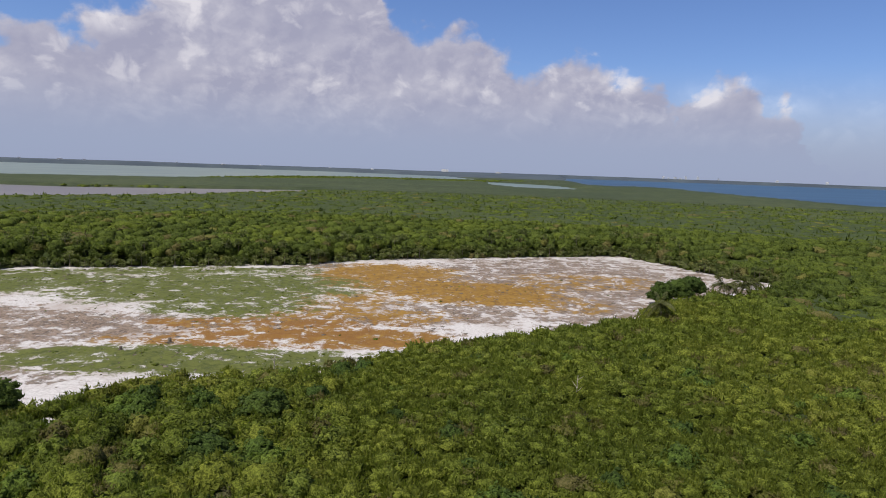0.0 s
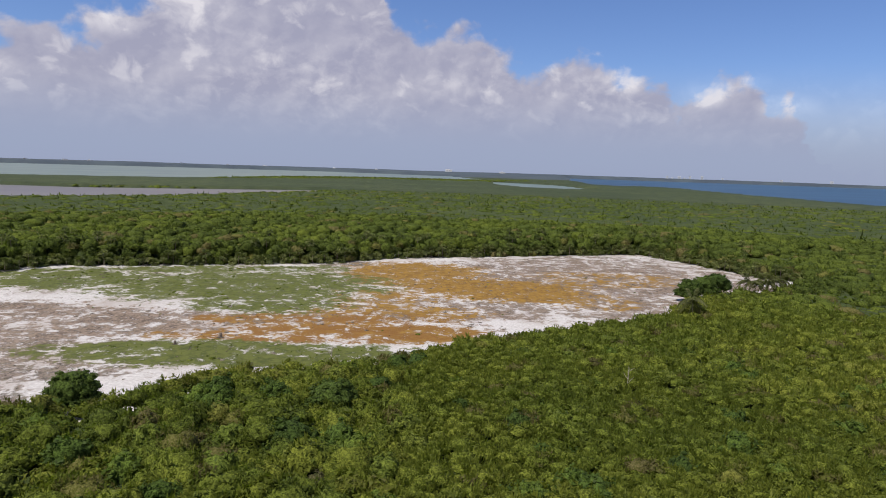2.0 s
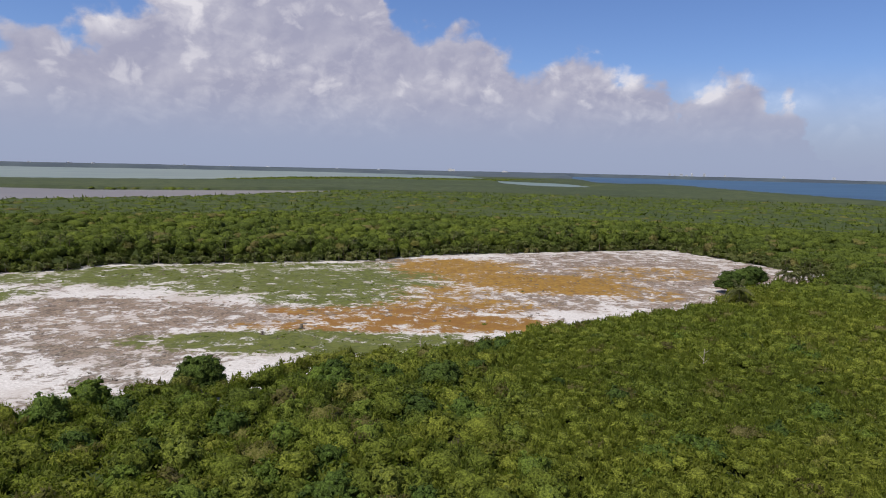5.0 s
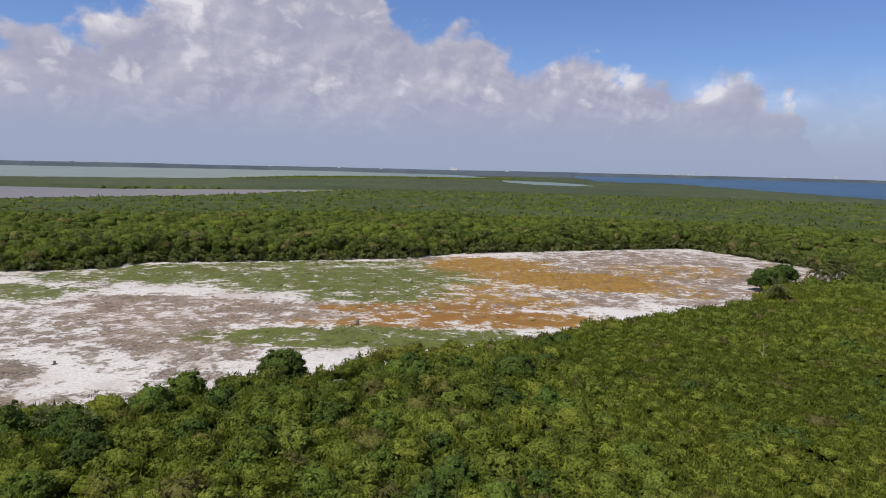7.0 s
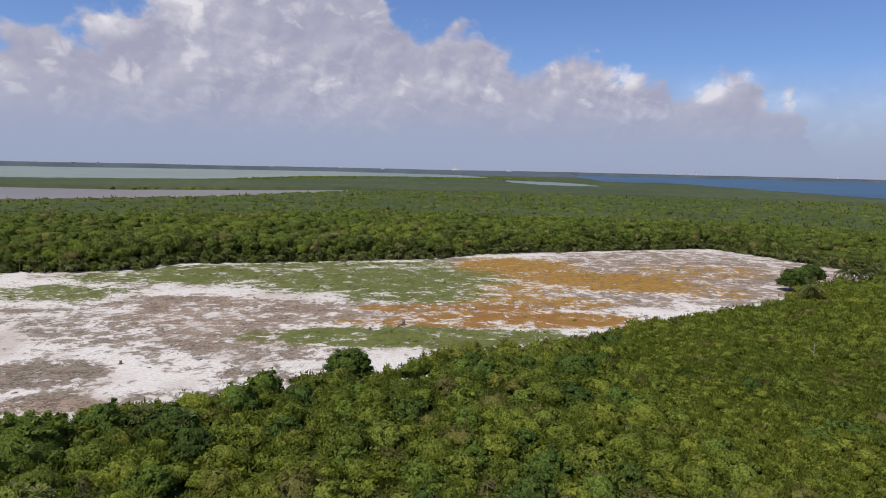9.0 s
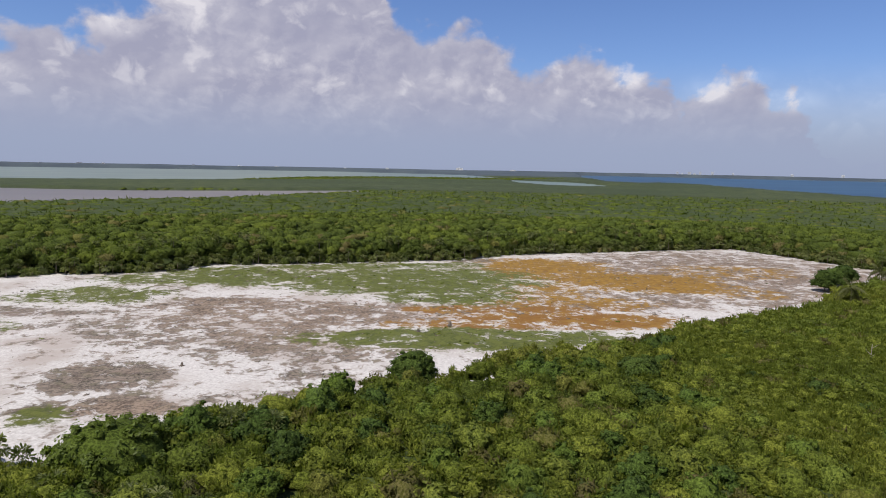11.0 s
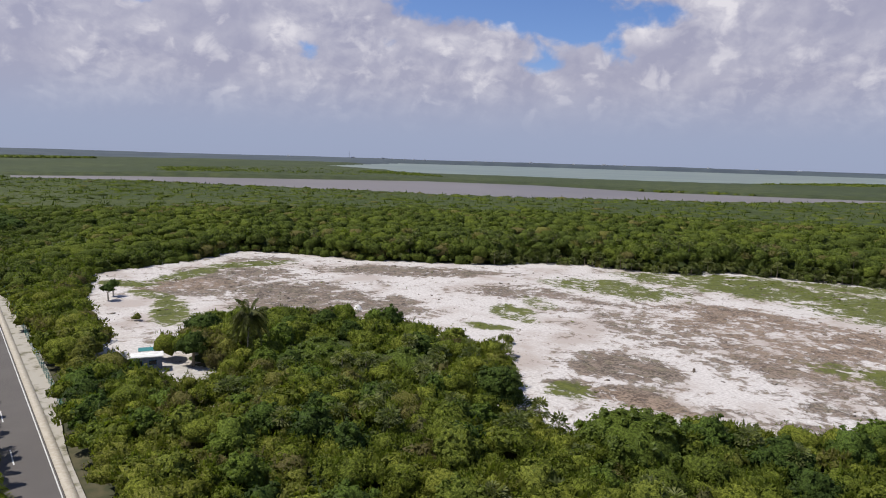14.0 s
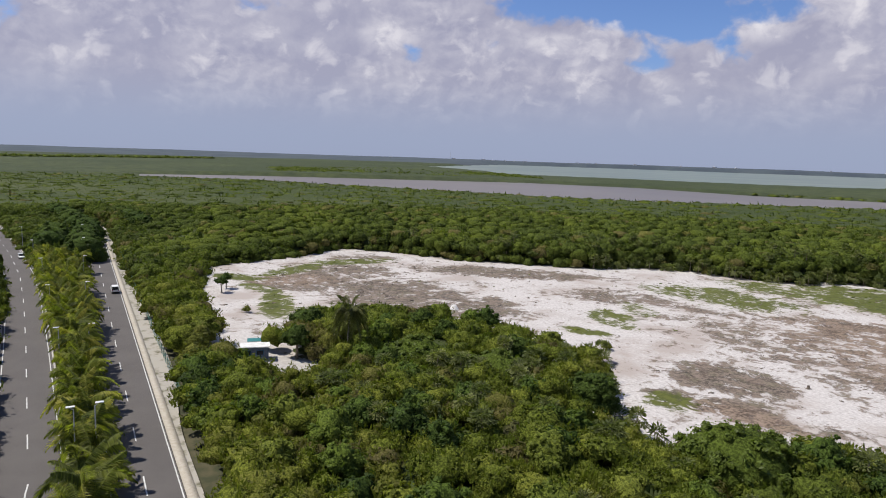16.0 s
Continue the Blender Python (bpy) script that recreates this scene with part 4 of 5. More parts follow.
def plant_trees():
    rng = random.Random(5)
    for x, y in ((-70, 83), (-124, 49), (60, 191), (-33, 82), (-36, 69), (-146, 56), (-183, 35.5), (53, 184), (66, 196)):
        plant(DARK_ROUND, x, y, 1.0 if x == -124 else 0.3 if x > 50 else rng.uniform(-0.9, 0.3), rng.uniform(0, 360))
        STANDS.append((x, y, 4.4 if x == -124 else 3.4))
    for x, y in ((-100.5, 44.5), (-141, 47), (-156, 42), (-303, 20.5), (-315, 23), (-328, 25), (-341, 28.5), (-354, 32), (-322, 14), (-336, 17), (-350, 20), (-366, 34), (-380, 34), (-394, 34), (-408, 36), (-424, 36), (-440, 36), (-372, 56), (-386, 58), (-400, 59), (-416, 60)):
        plant(BROAD if x > -290 else MEDIAN, x, y, 1.9 if x > -120 else 0.6 if x < -290 else rng.uniform(-0.8, 0.2), rng.uniform(0, 360))
        STANDS.append((x, y, 6.4))
    for x, y in ((-240.5, 42), (-236, 39)):
        plant(SLIM, x, y, 0, rng.uniform(0, 360))
    for x, y in ((-212, 35.5), (-146, 82)):
        plant(LOW, x, y, 0, rng.uniform(0, 360))
    for x, y, z in ((-173.5, 17.5, -2.2), (-175, 13.5, -2.0), (-168.0, 17.5, -2.2), (-163.5, 18.2, -2.6), (-174.6, 29.0, 0.0)):
        plant(KINDS[2] if z == 0 else KINDS[4], x, y, z, rng.uniform(0, 360))
        STANDS.append((x, y, 2.0))
    for x, y, z in ((-176.5, 11.5, 1.0), (-180.5, 14.0, 1.2), (-172.0, 9.5, 0.6)):
        plant(KINDS[3], x, y, z, rng.uniform(0, 360))
        STANDS.append((x, y, 2.4))
    for k in range(26):
        x = -122.0 - 6.5 * k
        plant(rng.choice(KINDS[:3]), x + rng.uniform(-1.5, 1.5), float(left_road(np.array(x))) - 6.8 + rng.uniform(-1.2, 0.4), rng.uniform(-0.8, 0.2), rng.uniform(0, 360))
    for k in range(22):
        t = (k + rng.random()) / 22
        plant(KINDS[5], -110 + 27 * t + rng.uniform(-1, 1), 48 + 16.5 * t + rng.uniform(-1.4, 0.6), rng.uniform(-1.0, -0.1), rng.uniform(0, 360))
    grid = np.random.default_rng(8)
    xs, ys = scatter(grid, 50, 150, 6.6, -98, 58, 3.0)
    order = grid.permutation(len(xs))
    made = 0
    for k in order:
        x, y = float(xs[k]), float(ys[k])
        if any((x - a) ** 2 + (y - b) ** 2 < (c + 2.6) ** 2 for a, b, c in STANDS[:44]):
            continue
        west = x < -70
        pick = rng.choices(KINDS, (3, 3, 2.6 if west else 0.9, 0.8, 2.4, 1.2))[0]
        base = float(tree_height(np.array([x]), np.array([y]))[0])
        plant(pick, x, y, base - 5.0 + rng.uniform(-0.7, 0.6) - (0.0 if west else 0.3 if x < -22 else 1.1), rng.uniform(0, 360))
        STANDS.append((x, y, 1.9 if x < -22 else 1.1))
        made += 1
        if made == 245:
            break


plant_trees()


# ---------------------------------------------------------------- palms
def frond_mesh(seed, length, rise, droop, mat="leaf_palm"):
    """A feather frond: arched rib with narrow leaflets that hang to both sides."""
    rng = random.Random(seed)
    bm = bmesh.new()
    n = 9
    rib = []
    for k in range(n + 1):
        t = k / n
        rib.append(Vector((length * (t - 0.16 * t * t), 0.12 * math.sin(3 * t + seed), length * (rise * t - droop * t * t))))
    for a, b in zip(rib, rib[1:]):
        w = 0.05
        bm.faces.new([bm.verts.new(p) for p in (a + Vector((0, -w, 0)), b + Vector((0, -w * 0.7, 0)), b + Vector((0, w * 0.7, 0)), a + Vector((0, w, 0)))])
    for k in range(1, 3 * n + 1):
        t = k / (3 * n)
        i = min(int(t * n), n - 1)
        c = rib[i].lerp(rib[i + 1], t * n - i)
        reach = 0.30 * length * math.sin(math.pi * min(0.95, 0.16 + 0.78 * t)) ** 0.7
        for side in (-1, 1):
            out = Vector((0.55, side * rng.uniform(0.75, 1.0), -rng.uniform(0.35, 0.85))).normalized() * reach * rng.uniform(0.85, 1.1)
            w = Vector((0.10, 0, 0.012))
            tip = c + out
            mid = c + out * 0.55 + Vector((0, 0, 0.05))
            v = [bm.verts.new(p) for p in (c - w * 0.5, c + w * 0.5, mid + w, tip, mid - w)]
            bm.faces.new(v)
    me = bpy.data.meshes.new("frond")
    bm.to_mesh(me)
    bm.free()
    me.materials.append(M[mat])
    return me


FRONDS = [frond_mesh(k, length, rise, droop) for k, (length, rise, droop) in enumerate(((4.6, 0.75, 0.85), (4.9, 0.40, 0.85), (4.3, 0.05, 0.75), (3.6, 1.35, 0.6)))]


# drooping fronds in the darkened, backlit-looking leaf colour
DARK_FRONDS = [frond_mesh(k + 9, length, rise, droop, "leaf_palm_dark") for k, (length, rise, droop) in enumerate(((4.3, 0.75, 1.0), (4.4, 0.35, 1.05), (4.0, -0.1, 1.0), (3.6, 1.35, 0.8)))]


def coconut_palm(label, seed, tall, lean, count=18, fronds=FRONDS):
    rng = random.Random(seed)
    ob = thing("palm_tree", label, "palm tree", group="palms of the median")
    bm = bmesh.new()
    last = Vector((0, 0, -0.3))
    for k in range(1, 6):
        t = k / 5
        p = Vector((lean * t * t, 0.3 * lean * t, tall * t))
        tube(bm, last, p, 0.19 - 0.05 * (t - 0.2), 0.17 - 0.05 * t, 7)
        last = p
    part("trunk", bm, M["pale_bark"], ob)
    for k in range(count):
        young = k / count
        kind = 3 if young < 0.15 else 0 if young < 0.45 else 1 if young < 0.75 else 2
        f = new("frond", fronds[kind])
        f.parent = ob
        # the trade wind combs the crown over
        a = (k * 137.5 + rng.uniform(-18, 18)) % 360
        f.matrix_basis = Matrix.Translation(last) @ pose(0, 0, 0, rng.uniform(-40, 40), rng.uniform(-14, 22), a)
    return ob


PALMS = [coconut_palm("coconut palm with arched yellow-green fronds on the median", 1, 4.6, 0.4), coconut_palm("coconut palm with arched yellow-green fronds on the median", 2, 5.4, 0.8),
         coconut_palm("coconut palm with arched yellow-green fronds on the median", 3, 3.8, 0.2, 16)]


def median_palms():
    rng = random.Random(14)
    x = -20.0
    while x > -300:
        a, b = float(right_road(np.array(x))) - 4.9, float(left_road(np.array(x))) + 4.9
        rows = max(1, min(4, int((a - b) / 2.6)))
        for k in range(rows):
            y = b + (a - b) * (k + 0.5) / rows + rng.uniform(-0.5, 0.5)
            if -322 < x < -285 and y > 12:
                continue
            if rows < 3 or rng.random() < 0.72:
                plant(rng.choice(PALMS), x + rng.uniform(-1, 1), y, 0.05, rng.uniform(-50, 70))
        x -= rng.uniform(3.4, 4.8)


median_palms()
yard_palm = coconut_palm("tall wind-swept coconut palm standing in the scrub", 7, 9.2, 0.5, 38, DARK_FRONDS)
yard_palm.matrix_basis = pose(-164, 33, 0, 0, 0, 40)
yard_palm["group"] = ""
yard_palm.scale = (0.86, 0.86, 1.12)
for px, py in ((77, 187), (81, 190), (43, 153), (71, 185)):
    p = coconut_palm("coconut palm rising from the scrub beside the clearing", int(px), 6.4, 0.4, 16, DARK_FRONDS)
    p.matrix_basis = pose(px, py, 0, 0, 0, px * 3)
    p["group"] = "palms of the clearing's edge"


def fan_palm(label, seed, tall):
    """A fan palm: thin trunk and round pleated leaves on long stalks."""
    rng = random.Random(seed)
    ob = thing("fan_palm", label, "palm tree", group="fan palms of the clearing's edge")
    bm = bmesh.new()
    tube(bm, (0, 0, -0.4), (0.1, 0, tall * 0.5), 0.14, 0.13, 6)
    tube(bm, (0.1, 0, tall * 0.5), (0.05, 0.05, tall), 0.13, 0.11, 6)
    part("trunk", bm, M["bark"], ob)
    bm = bmesh.new()
    top = Vector((0.05, 0.05, tall))
    for k in range(24):
        a, up = k * 2.4 + rng.uniform(-0.2, 0.2), rng.choice((-0.9, -0.5, 0.0, 0.5, 1.2, 2.4)) + rng.uniform(-0.2, 0.2)
        way = Vector((math.cos(a), math.sin(a), up)).normalized()
        side = way.cross(Vector((0, 0, 1))).normalized()
        c = top + way * rng.uniform(0.6, 1.1)
        bm.faces.new([bm.verts.new(p) for p in (top - side * 0.03, top + side * 0.03, c)])
        r = rng.uniform(0.8, 1.2)
        for j in range(7):
            b0, b1 = -1.8 + j * 0.514, -1.8 + (j + 0.55) * 0.514
            tips = [c + (way * math.cos(b) + side * math.sin(b)) * r * rng.uniform(0.85, 1.1) + Vector((0, 0, -0.45 * r)) for b in (b0, (b0 + b1) / 2, b1)]
            tips[1] += Vector((0, 0, 0.09))
            bm.faces.new([bm.verts.new(p) for p in (c, *tips)])
    part("crown", bm, M["leaf_fan"], ob)
    return ob


FANS = [fan_palm("pale green fan palm at the edge of the woods", k, tall) for k, tall in enumerate((1.2, 2.0, 2.9, 4.2))]


def edge_palms():
    rng = random.Random(17)
    line = CLEARING[7:22]
    for (ax, ay), (bx, by) in zip(line, line[1:]):
        steps = int(math.hypot(bx - ax, by - ay) / 1.9)
        out = Vector((-(by - ay), bx - ax)).normalized()
        for k in range(steps):
            t = (k + rng.random()) / steps
            deep = rng.choice((-1.4, -0.8, -0.2, 0.4, 1.0))
            x, y = ax + (bx - ax) * t + out.x * deep, ay + (by - ay) * t + out.y * deep
            plant(rng.choices(FANS, (3, 3, 2, 0) if deep < -0.5 else (0, 2, 3, 2))[0], x, y, rng.uniform(-0.3, 0.2), rng.uniform(0, 360))
    for k in range(520):
        # palm tops that stand out of the woods behind
        x, y = rng.uniform(-280, 110), rng.uniform(110, 330)
        gap = float(signed(CLEARING, np.array([x]), np.array([y]))[0])
        if 3.0 < gap < 34.0 and y > 200 + 0.35 * x and float(open_gap(np.array([x]), np.array([y]))[0]) > 3:
            plant(FANS[3], x, y, float(tree_height(np.array([x]), np.array([y]))[0]) - 4.2 + rng.uniform(-0.2, 1.0), rng.uniform(0, 360))
    for k in range(46):
        x, y = rng.uniform(-150, -84), rng.uniform(18, 62)
        if float(open_gap(np.array([x]), np.array([y]))[0]) > 5.0:
            plant(FANS[3], x, y, rng.uniform(0.6, 2.0), rng.uniform(0, 360))


edge_palms()
for px, py, kind in ((-142, 71, 1), (-140, 72.5, 0), (-141.5, 74, 2), (-125, 54, 3), (-123.5, 52, 2), (-120, 51, 1), (-117, 50, 2), (-128, 46, 3), (-132, 44, 3), (-112, 47, 2), (-123, 39, 3)):
    plant(FANS[kind], px, py, 0.0 if kind < 3 else 0.8, px * 7)

scrub("near_scrub", 11, 48, 128, 2.7, -100, 62, 1.2, 370, 0.34, "dense mixed green coastal scrub with small leaves", squash=0.75, avoid=STANDS, span=(-1e9, -22), brush=0.3, full=0.56)
scrub("low_scrub", 16, 48, 128, 2.0, -100, 62, 1.2, 230, 0.30, "low even sunlit yellow-green coastal scrub", squash=0.45, avoid=STANDS, span=(-22, 1e9), wild=0.35, cut=(7, 3), brush=0.62, full=0.66)
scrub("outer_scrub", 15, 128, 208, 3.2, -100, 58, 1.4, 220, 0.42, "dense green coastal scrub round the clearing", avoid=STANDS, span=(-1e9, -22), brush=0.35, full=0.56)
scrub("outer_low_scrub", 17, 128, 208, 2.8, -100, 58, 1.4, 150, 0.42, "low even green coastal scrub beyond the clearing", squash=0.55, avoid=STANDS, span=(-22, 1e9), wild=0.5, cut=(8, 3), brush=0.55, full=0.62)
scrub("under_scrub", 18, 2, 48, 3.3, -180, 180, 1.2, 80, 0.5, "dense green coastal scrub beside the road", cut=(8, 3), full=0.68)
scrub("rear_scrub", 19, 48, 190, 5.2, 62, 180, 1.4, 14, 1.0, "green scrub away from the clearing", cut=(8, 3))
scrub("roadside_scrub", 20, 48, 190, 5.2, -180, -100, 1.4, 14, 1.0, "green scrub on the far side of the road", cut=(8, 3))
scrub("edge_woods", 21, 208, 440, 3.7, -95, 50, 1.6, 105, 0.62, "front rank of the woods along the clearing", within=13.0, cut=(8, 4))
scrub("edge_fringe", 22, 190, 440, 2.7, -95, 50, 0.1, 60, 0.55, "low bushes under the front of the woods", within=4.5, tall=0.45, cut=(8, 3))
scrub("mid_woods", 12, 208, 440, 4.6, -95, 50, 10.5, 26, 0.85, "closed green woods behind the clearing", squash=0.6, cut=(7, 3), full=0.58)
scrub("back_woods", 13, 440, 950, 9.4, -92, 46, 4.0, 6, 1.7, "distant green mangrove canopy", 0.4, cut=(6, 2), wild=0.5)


def belt(name, seed, poly, gap, tall, tint, label):
    """A stand of taller, darker trees in the distance."""
    rng = np.random.default_rng(seed)
    p = np.array(poly, dtype=float)
    lo, hi = p.min(0), p.max(0)
    x, y = np.meshgrid(np.arange(lo[0], hi[0], gap), np.arange(lo[1], hi[1], gap), indexing="ij")
    x, y = (x + rng.uniform(-0.5, 0.5, x.shape) * gap).ravel(), (y + rng.uniform(-0.5, 0.5, y.shape) * gap).ravel()
    keep = (signed(poly, x, y) < 0) & (open_gap(x, y) > 3)
    x, y = x[keep], y[keep]
    n = len(x)
    top, rad = tall * rng.uniform(0.75, 1.15, n), gap * rng.uniform(0.5, 0.8, n)
    high = np.minimum(top * 0.6, rad)
    ph = rng.uniform(0, math.tau, (n, 3))
    centres = np.stack([x, y, top - high], -1)
    core, faces, each = crown_cores(rng, centres, rad, high, ph, 7, 3)
    q, way, owner = crown_points(rng, centres, rad, high, 10, ph)
    verts = leaf_cards(rng, q, way, rng.uniform(0.2, 0.4, len(q)) * gap)
    t = np.clip(tint + rng.uniform(-0.12, 0.12, n), 0, 1)
    me = leaf_mesh(name, core, faces, verts, (M["core_stuff"], M["leaf_stuff"]), {"tint": np.concatenate([np.repeat(t, each), np.repeat(t[owner], 3)])})
    return tagged(new(name, me), label, "woods", kind="stuff")


belt("mangrove_belt", 41, ((-1010, 420), (-960, 590), (-885, 775), (-860, 850), (-1090, 985), (-1240, 900), (-1360, 900), (-1330, 560)), 14, 6.5, 0.22, "dark green mangrove stand between two lagoons")
belt("island_belt", 42, ((-500, 1345), (-395, 1480), (-240, 1790), (20, 1870), (330, 2300), (20, 2080), (-300, 1960), (-430, 1720)), 15, 6.5, 0.25, "dark green trees along the lagoon's shore")
belt("horizon_belt", 43, ((-1850, 150), (-2060, 480), (-2250, 800), (-2330, 780), (-2130, 440), (-1930, 120)), 16, 10, 0.22, "dark tree line across the distant marsh")


# ---------------------------------------------------------------- road furniture
M["steel"] = material("galvanised_steel", two((0.32, 0.33, 0.33), (0.45, 0.46, 0.46), 6.0), 0.45)
M["lamp_white"] = material("white_enamel", two((0.72, 0.72, 0.70), (0.82, 0.82, 0.80), 8.0), 0.4)
M["white_wall"] = material("white_plaster", two((0.62, 0.62, 0.60), (0.78, 0.78, 0.76), 0.5), 0.8)
# pale wall colour greyed and blued, the air's haze is painted in
M["haze_wall"] = material("hazy_plaster", two((0.40, 0.43, 0.48), (0.46, 0.49, 0.53), 0.05), 0.9)
M["roof_white"] = material("white_sheet_roof", two((0.58, 0.57, 0.54), (0.74, 0.73, 0.70), 1.2, 6), 0.6)
M["blue_wall"] = material("blue_grey_boards", two((0.075, 0.095, 0.14), (0.13, 0.155, 0.21), 1.6, 6), 0.7)
M["teal"] = material("teal_sheet", two((0.02, 0.13, 0.14), (0.03, 0.19, 0.19), 2.0), 0.6)
M["sign_blue"] = material("blue_board", two((0.02, 0.10, 0.20), (0.03, 0.14, 0.25), 3.0), 0.5)
M["fence_green"] = material("green_wire", two((0.05, 0.14, 0.13), (0.08, 0.19, 0.17), 3.0), 0.6)
M["glass_dark"] = material("dark_glass", two((0.015, 0.017, 0.02), (0.03, 0.033, 0.036), 3.0), 0.15)
M["rubber"] = material("tyre_rubber", two((0.015, 0.015, 0.015), (0.03, 0.03, 0.03), 9.0), 0.8)
M["car_white"] = material("white_car_paint", two((0.70, 0.70, 0.69), (0.76, 0.76, 0.75), 1.0), 0.3)
M["red_lamp"] = material("red_lens", two((0.30, 0.01, 0.01), (0.38, 0.02, 0.02), 9.0), 0.3)
M["debris"] = material("dry_debris", two((0.09, 0.075, 0.06), (0.22, 0.18, 0.145), 3.0), 0.95)


def street_lamp(side):
    ob = thing("street_lamp", "slim grey street lamp with a flat white head", "street lamp", group="street lamps of the median")
    bm = bmesh.new()
    tube(bm, (0, 0, 0), (0, 0, 7.6), 0.09, 0.06, 8)
    part("pole", bm, M["steel"], ob)
    part("base", box(bmesh.new(), -0.2, -0.2, 0, 0.2, 0.2, 0.28, 0.03), M["kerb"], ob)
    bm = bmesh.new()
    tube(bm, (0, 0, 7.5), (0, 0.5 * side, 7.9), 0.045, 0.04, 6)
    part("arm", bm, M["steel"], ob)
    head = part("lamp_head", box(bmesh.new(), -0.22, 0.4 * side - 0.35, 7.84, 0.22, 0.4 * side + 0.55, 7.95, 0.03), M["lamp_white"], ob)
    part("lens", box(bmesh.new(), -0.15, 0.4 * side - 0.3, 7.815, 0.15, 0.4 * side + 0.5, 7.838), M["glass_dark"], head)
    return ob


def stand_lamps():
    lamps = {1: street_lamp(1), -1: street_lamp(-1)}
    for k in range(9):
        x = -34.5 - 38.0 * k
        xa = np.array(x)
        for side, y in ((1, float(right_road(xa)) - 4.6), (-1, float(left_road(xa)) + 4.7)):
            plant(lamps[side], x, y, 0.1, -10.5)


stand_lamps()


def roadside_fence():
    """Wire fence on posts along the outer side of the pavement."""
    turn = math.degrees(math.atan(-0.191))
    for k in range(17):
        x = -163.0 - 9.0 * k
        y = float(right_road(np.array(x))) + 7.2
        if k == 0:
            first = thing("fence_panel", "green wire fence panel on thin posts", "fence", group="fence panels of the verge")
            for j in range(3):
                bm = bmesh.new()
                tube(bm, (-3.0 * j, 0, -0.2), (-3.0 * j, 0, 2.0), 0.045, 0.045, 6)
                part("post", bm, M["fence_green"], first)
            for j in range(9):
                bm = bmesh.new()
                tube(bm, (0, 0, 0.15 + 0.22 * j), (-9.0, 0, 0.15 + 0.22 * j), 0.012, 0.012, 4)
                part("wire", bm, M["fence_green"], first)
            first.matrix_basis = pose(x, y, 0, 0, 0, turn)
        else:
            copy_thing(first, pose(x, y, 0, 0, 0, turn))


roadside_fence()


def blue_board(x, y):
    ob = thing("sign_board", "blue board on two posts beside the pavement", "sign", x, y, 0, -10)
    for d in (-0.7, 0.7):
        bm = bmesh.new()
        tube(bm, (d, 0, -0.2), (d, 0, 2.9), 0.05, 0.05, 6)
        part("post", bm, M["steel"], ob)
    part("board", box(bmesh.new(), -1.0, -0.06, 0.9, 1.0, 0.03, 2.9, 0.02), M["sign_blue"], ob)


blue_board(-258, 24.6)


def shed(x, y, turn):
    ob = thing("shed", "low blue-grey site cabin with a white flat roof", "shed", x, y, 0.0, turn)
    part("wall", box(bmesh.new(), -2.3, -1.25, 0.0, 2.3, 1.25, 2.45, 0.02), M["blue_wall"], ob)
    part("roof", box(bmesh.new(), -2.6, -1.55, 2.45, 2.6, 1.55, 2.62, 0.03), M["roof_white"], ob, "white sheet roof")
    for k in range(9):
        part("roof_rib", box(bmesh.new(), -2.5 + 0.625 * k - 0.03, -1.53, 2.61, -2.5 + 0.625 * k + 0.03, 1.53, 2.66), M["roof_white"], ob)
    door = part("door", box(bmesh.new(), 2.3, -0.55, 0.05, 2.35, 0.4, 2.1, 0.01), M["sign_blue"], ob)
    part("door_handle", box(bmesh.new(), 2.35, 0.2, 1.0, 2.40, 0.32, 1.06, 0.01), M["steel"], door)
    for cx in (-1.3, 0.9):
        win = part("window", box(bmesh.new(), cx - 0.65, -1.31, 1.05, cx + 0.65, -1.25, 1.95, 0.01), M["sign_blue"], ob)
        part("pane", box(bmesh.new(), cx - 0.58, -1.325, 1.12, cx + 0.58, -1.308, 1.88), M["glass_dark"], win)
    for d in (-1.9, 1.9):
        part("skid", box(bmesh.new(), d - 0.12, -1.3, -0.25, d + 0.12, 1.3, 0.0), M["steel"], ob)


shed(-178, 22.5, 65)


def tarp_shelter(x, y, turn):
    ob = thing("shelter", "small teal sheet shelter behind the cabin", "shelter", x, y, 0, turn)
    for px, py in ((-1.3, -0.9), (1.3, -0.9), (-1.3, 0.9), (1.3, 0.9)):
        bm = bmesh.new()
        tube(bm, (px, py, -0.2), (px, py, 1.9), 0.05, 0.05, 6)
        part("post", bm, M["bark"], ob)
    bm = box(bmesh.new(), -1.6, -1.2, 1.9, 1.6, 1.2, 1.96, 0.01)
    part("roof", bm, M["teal"], ob)


tarp_shelter(-183.2, 25.0, 65)


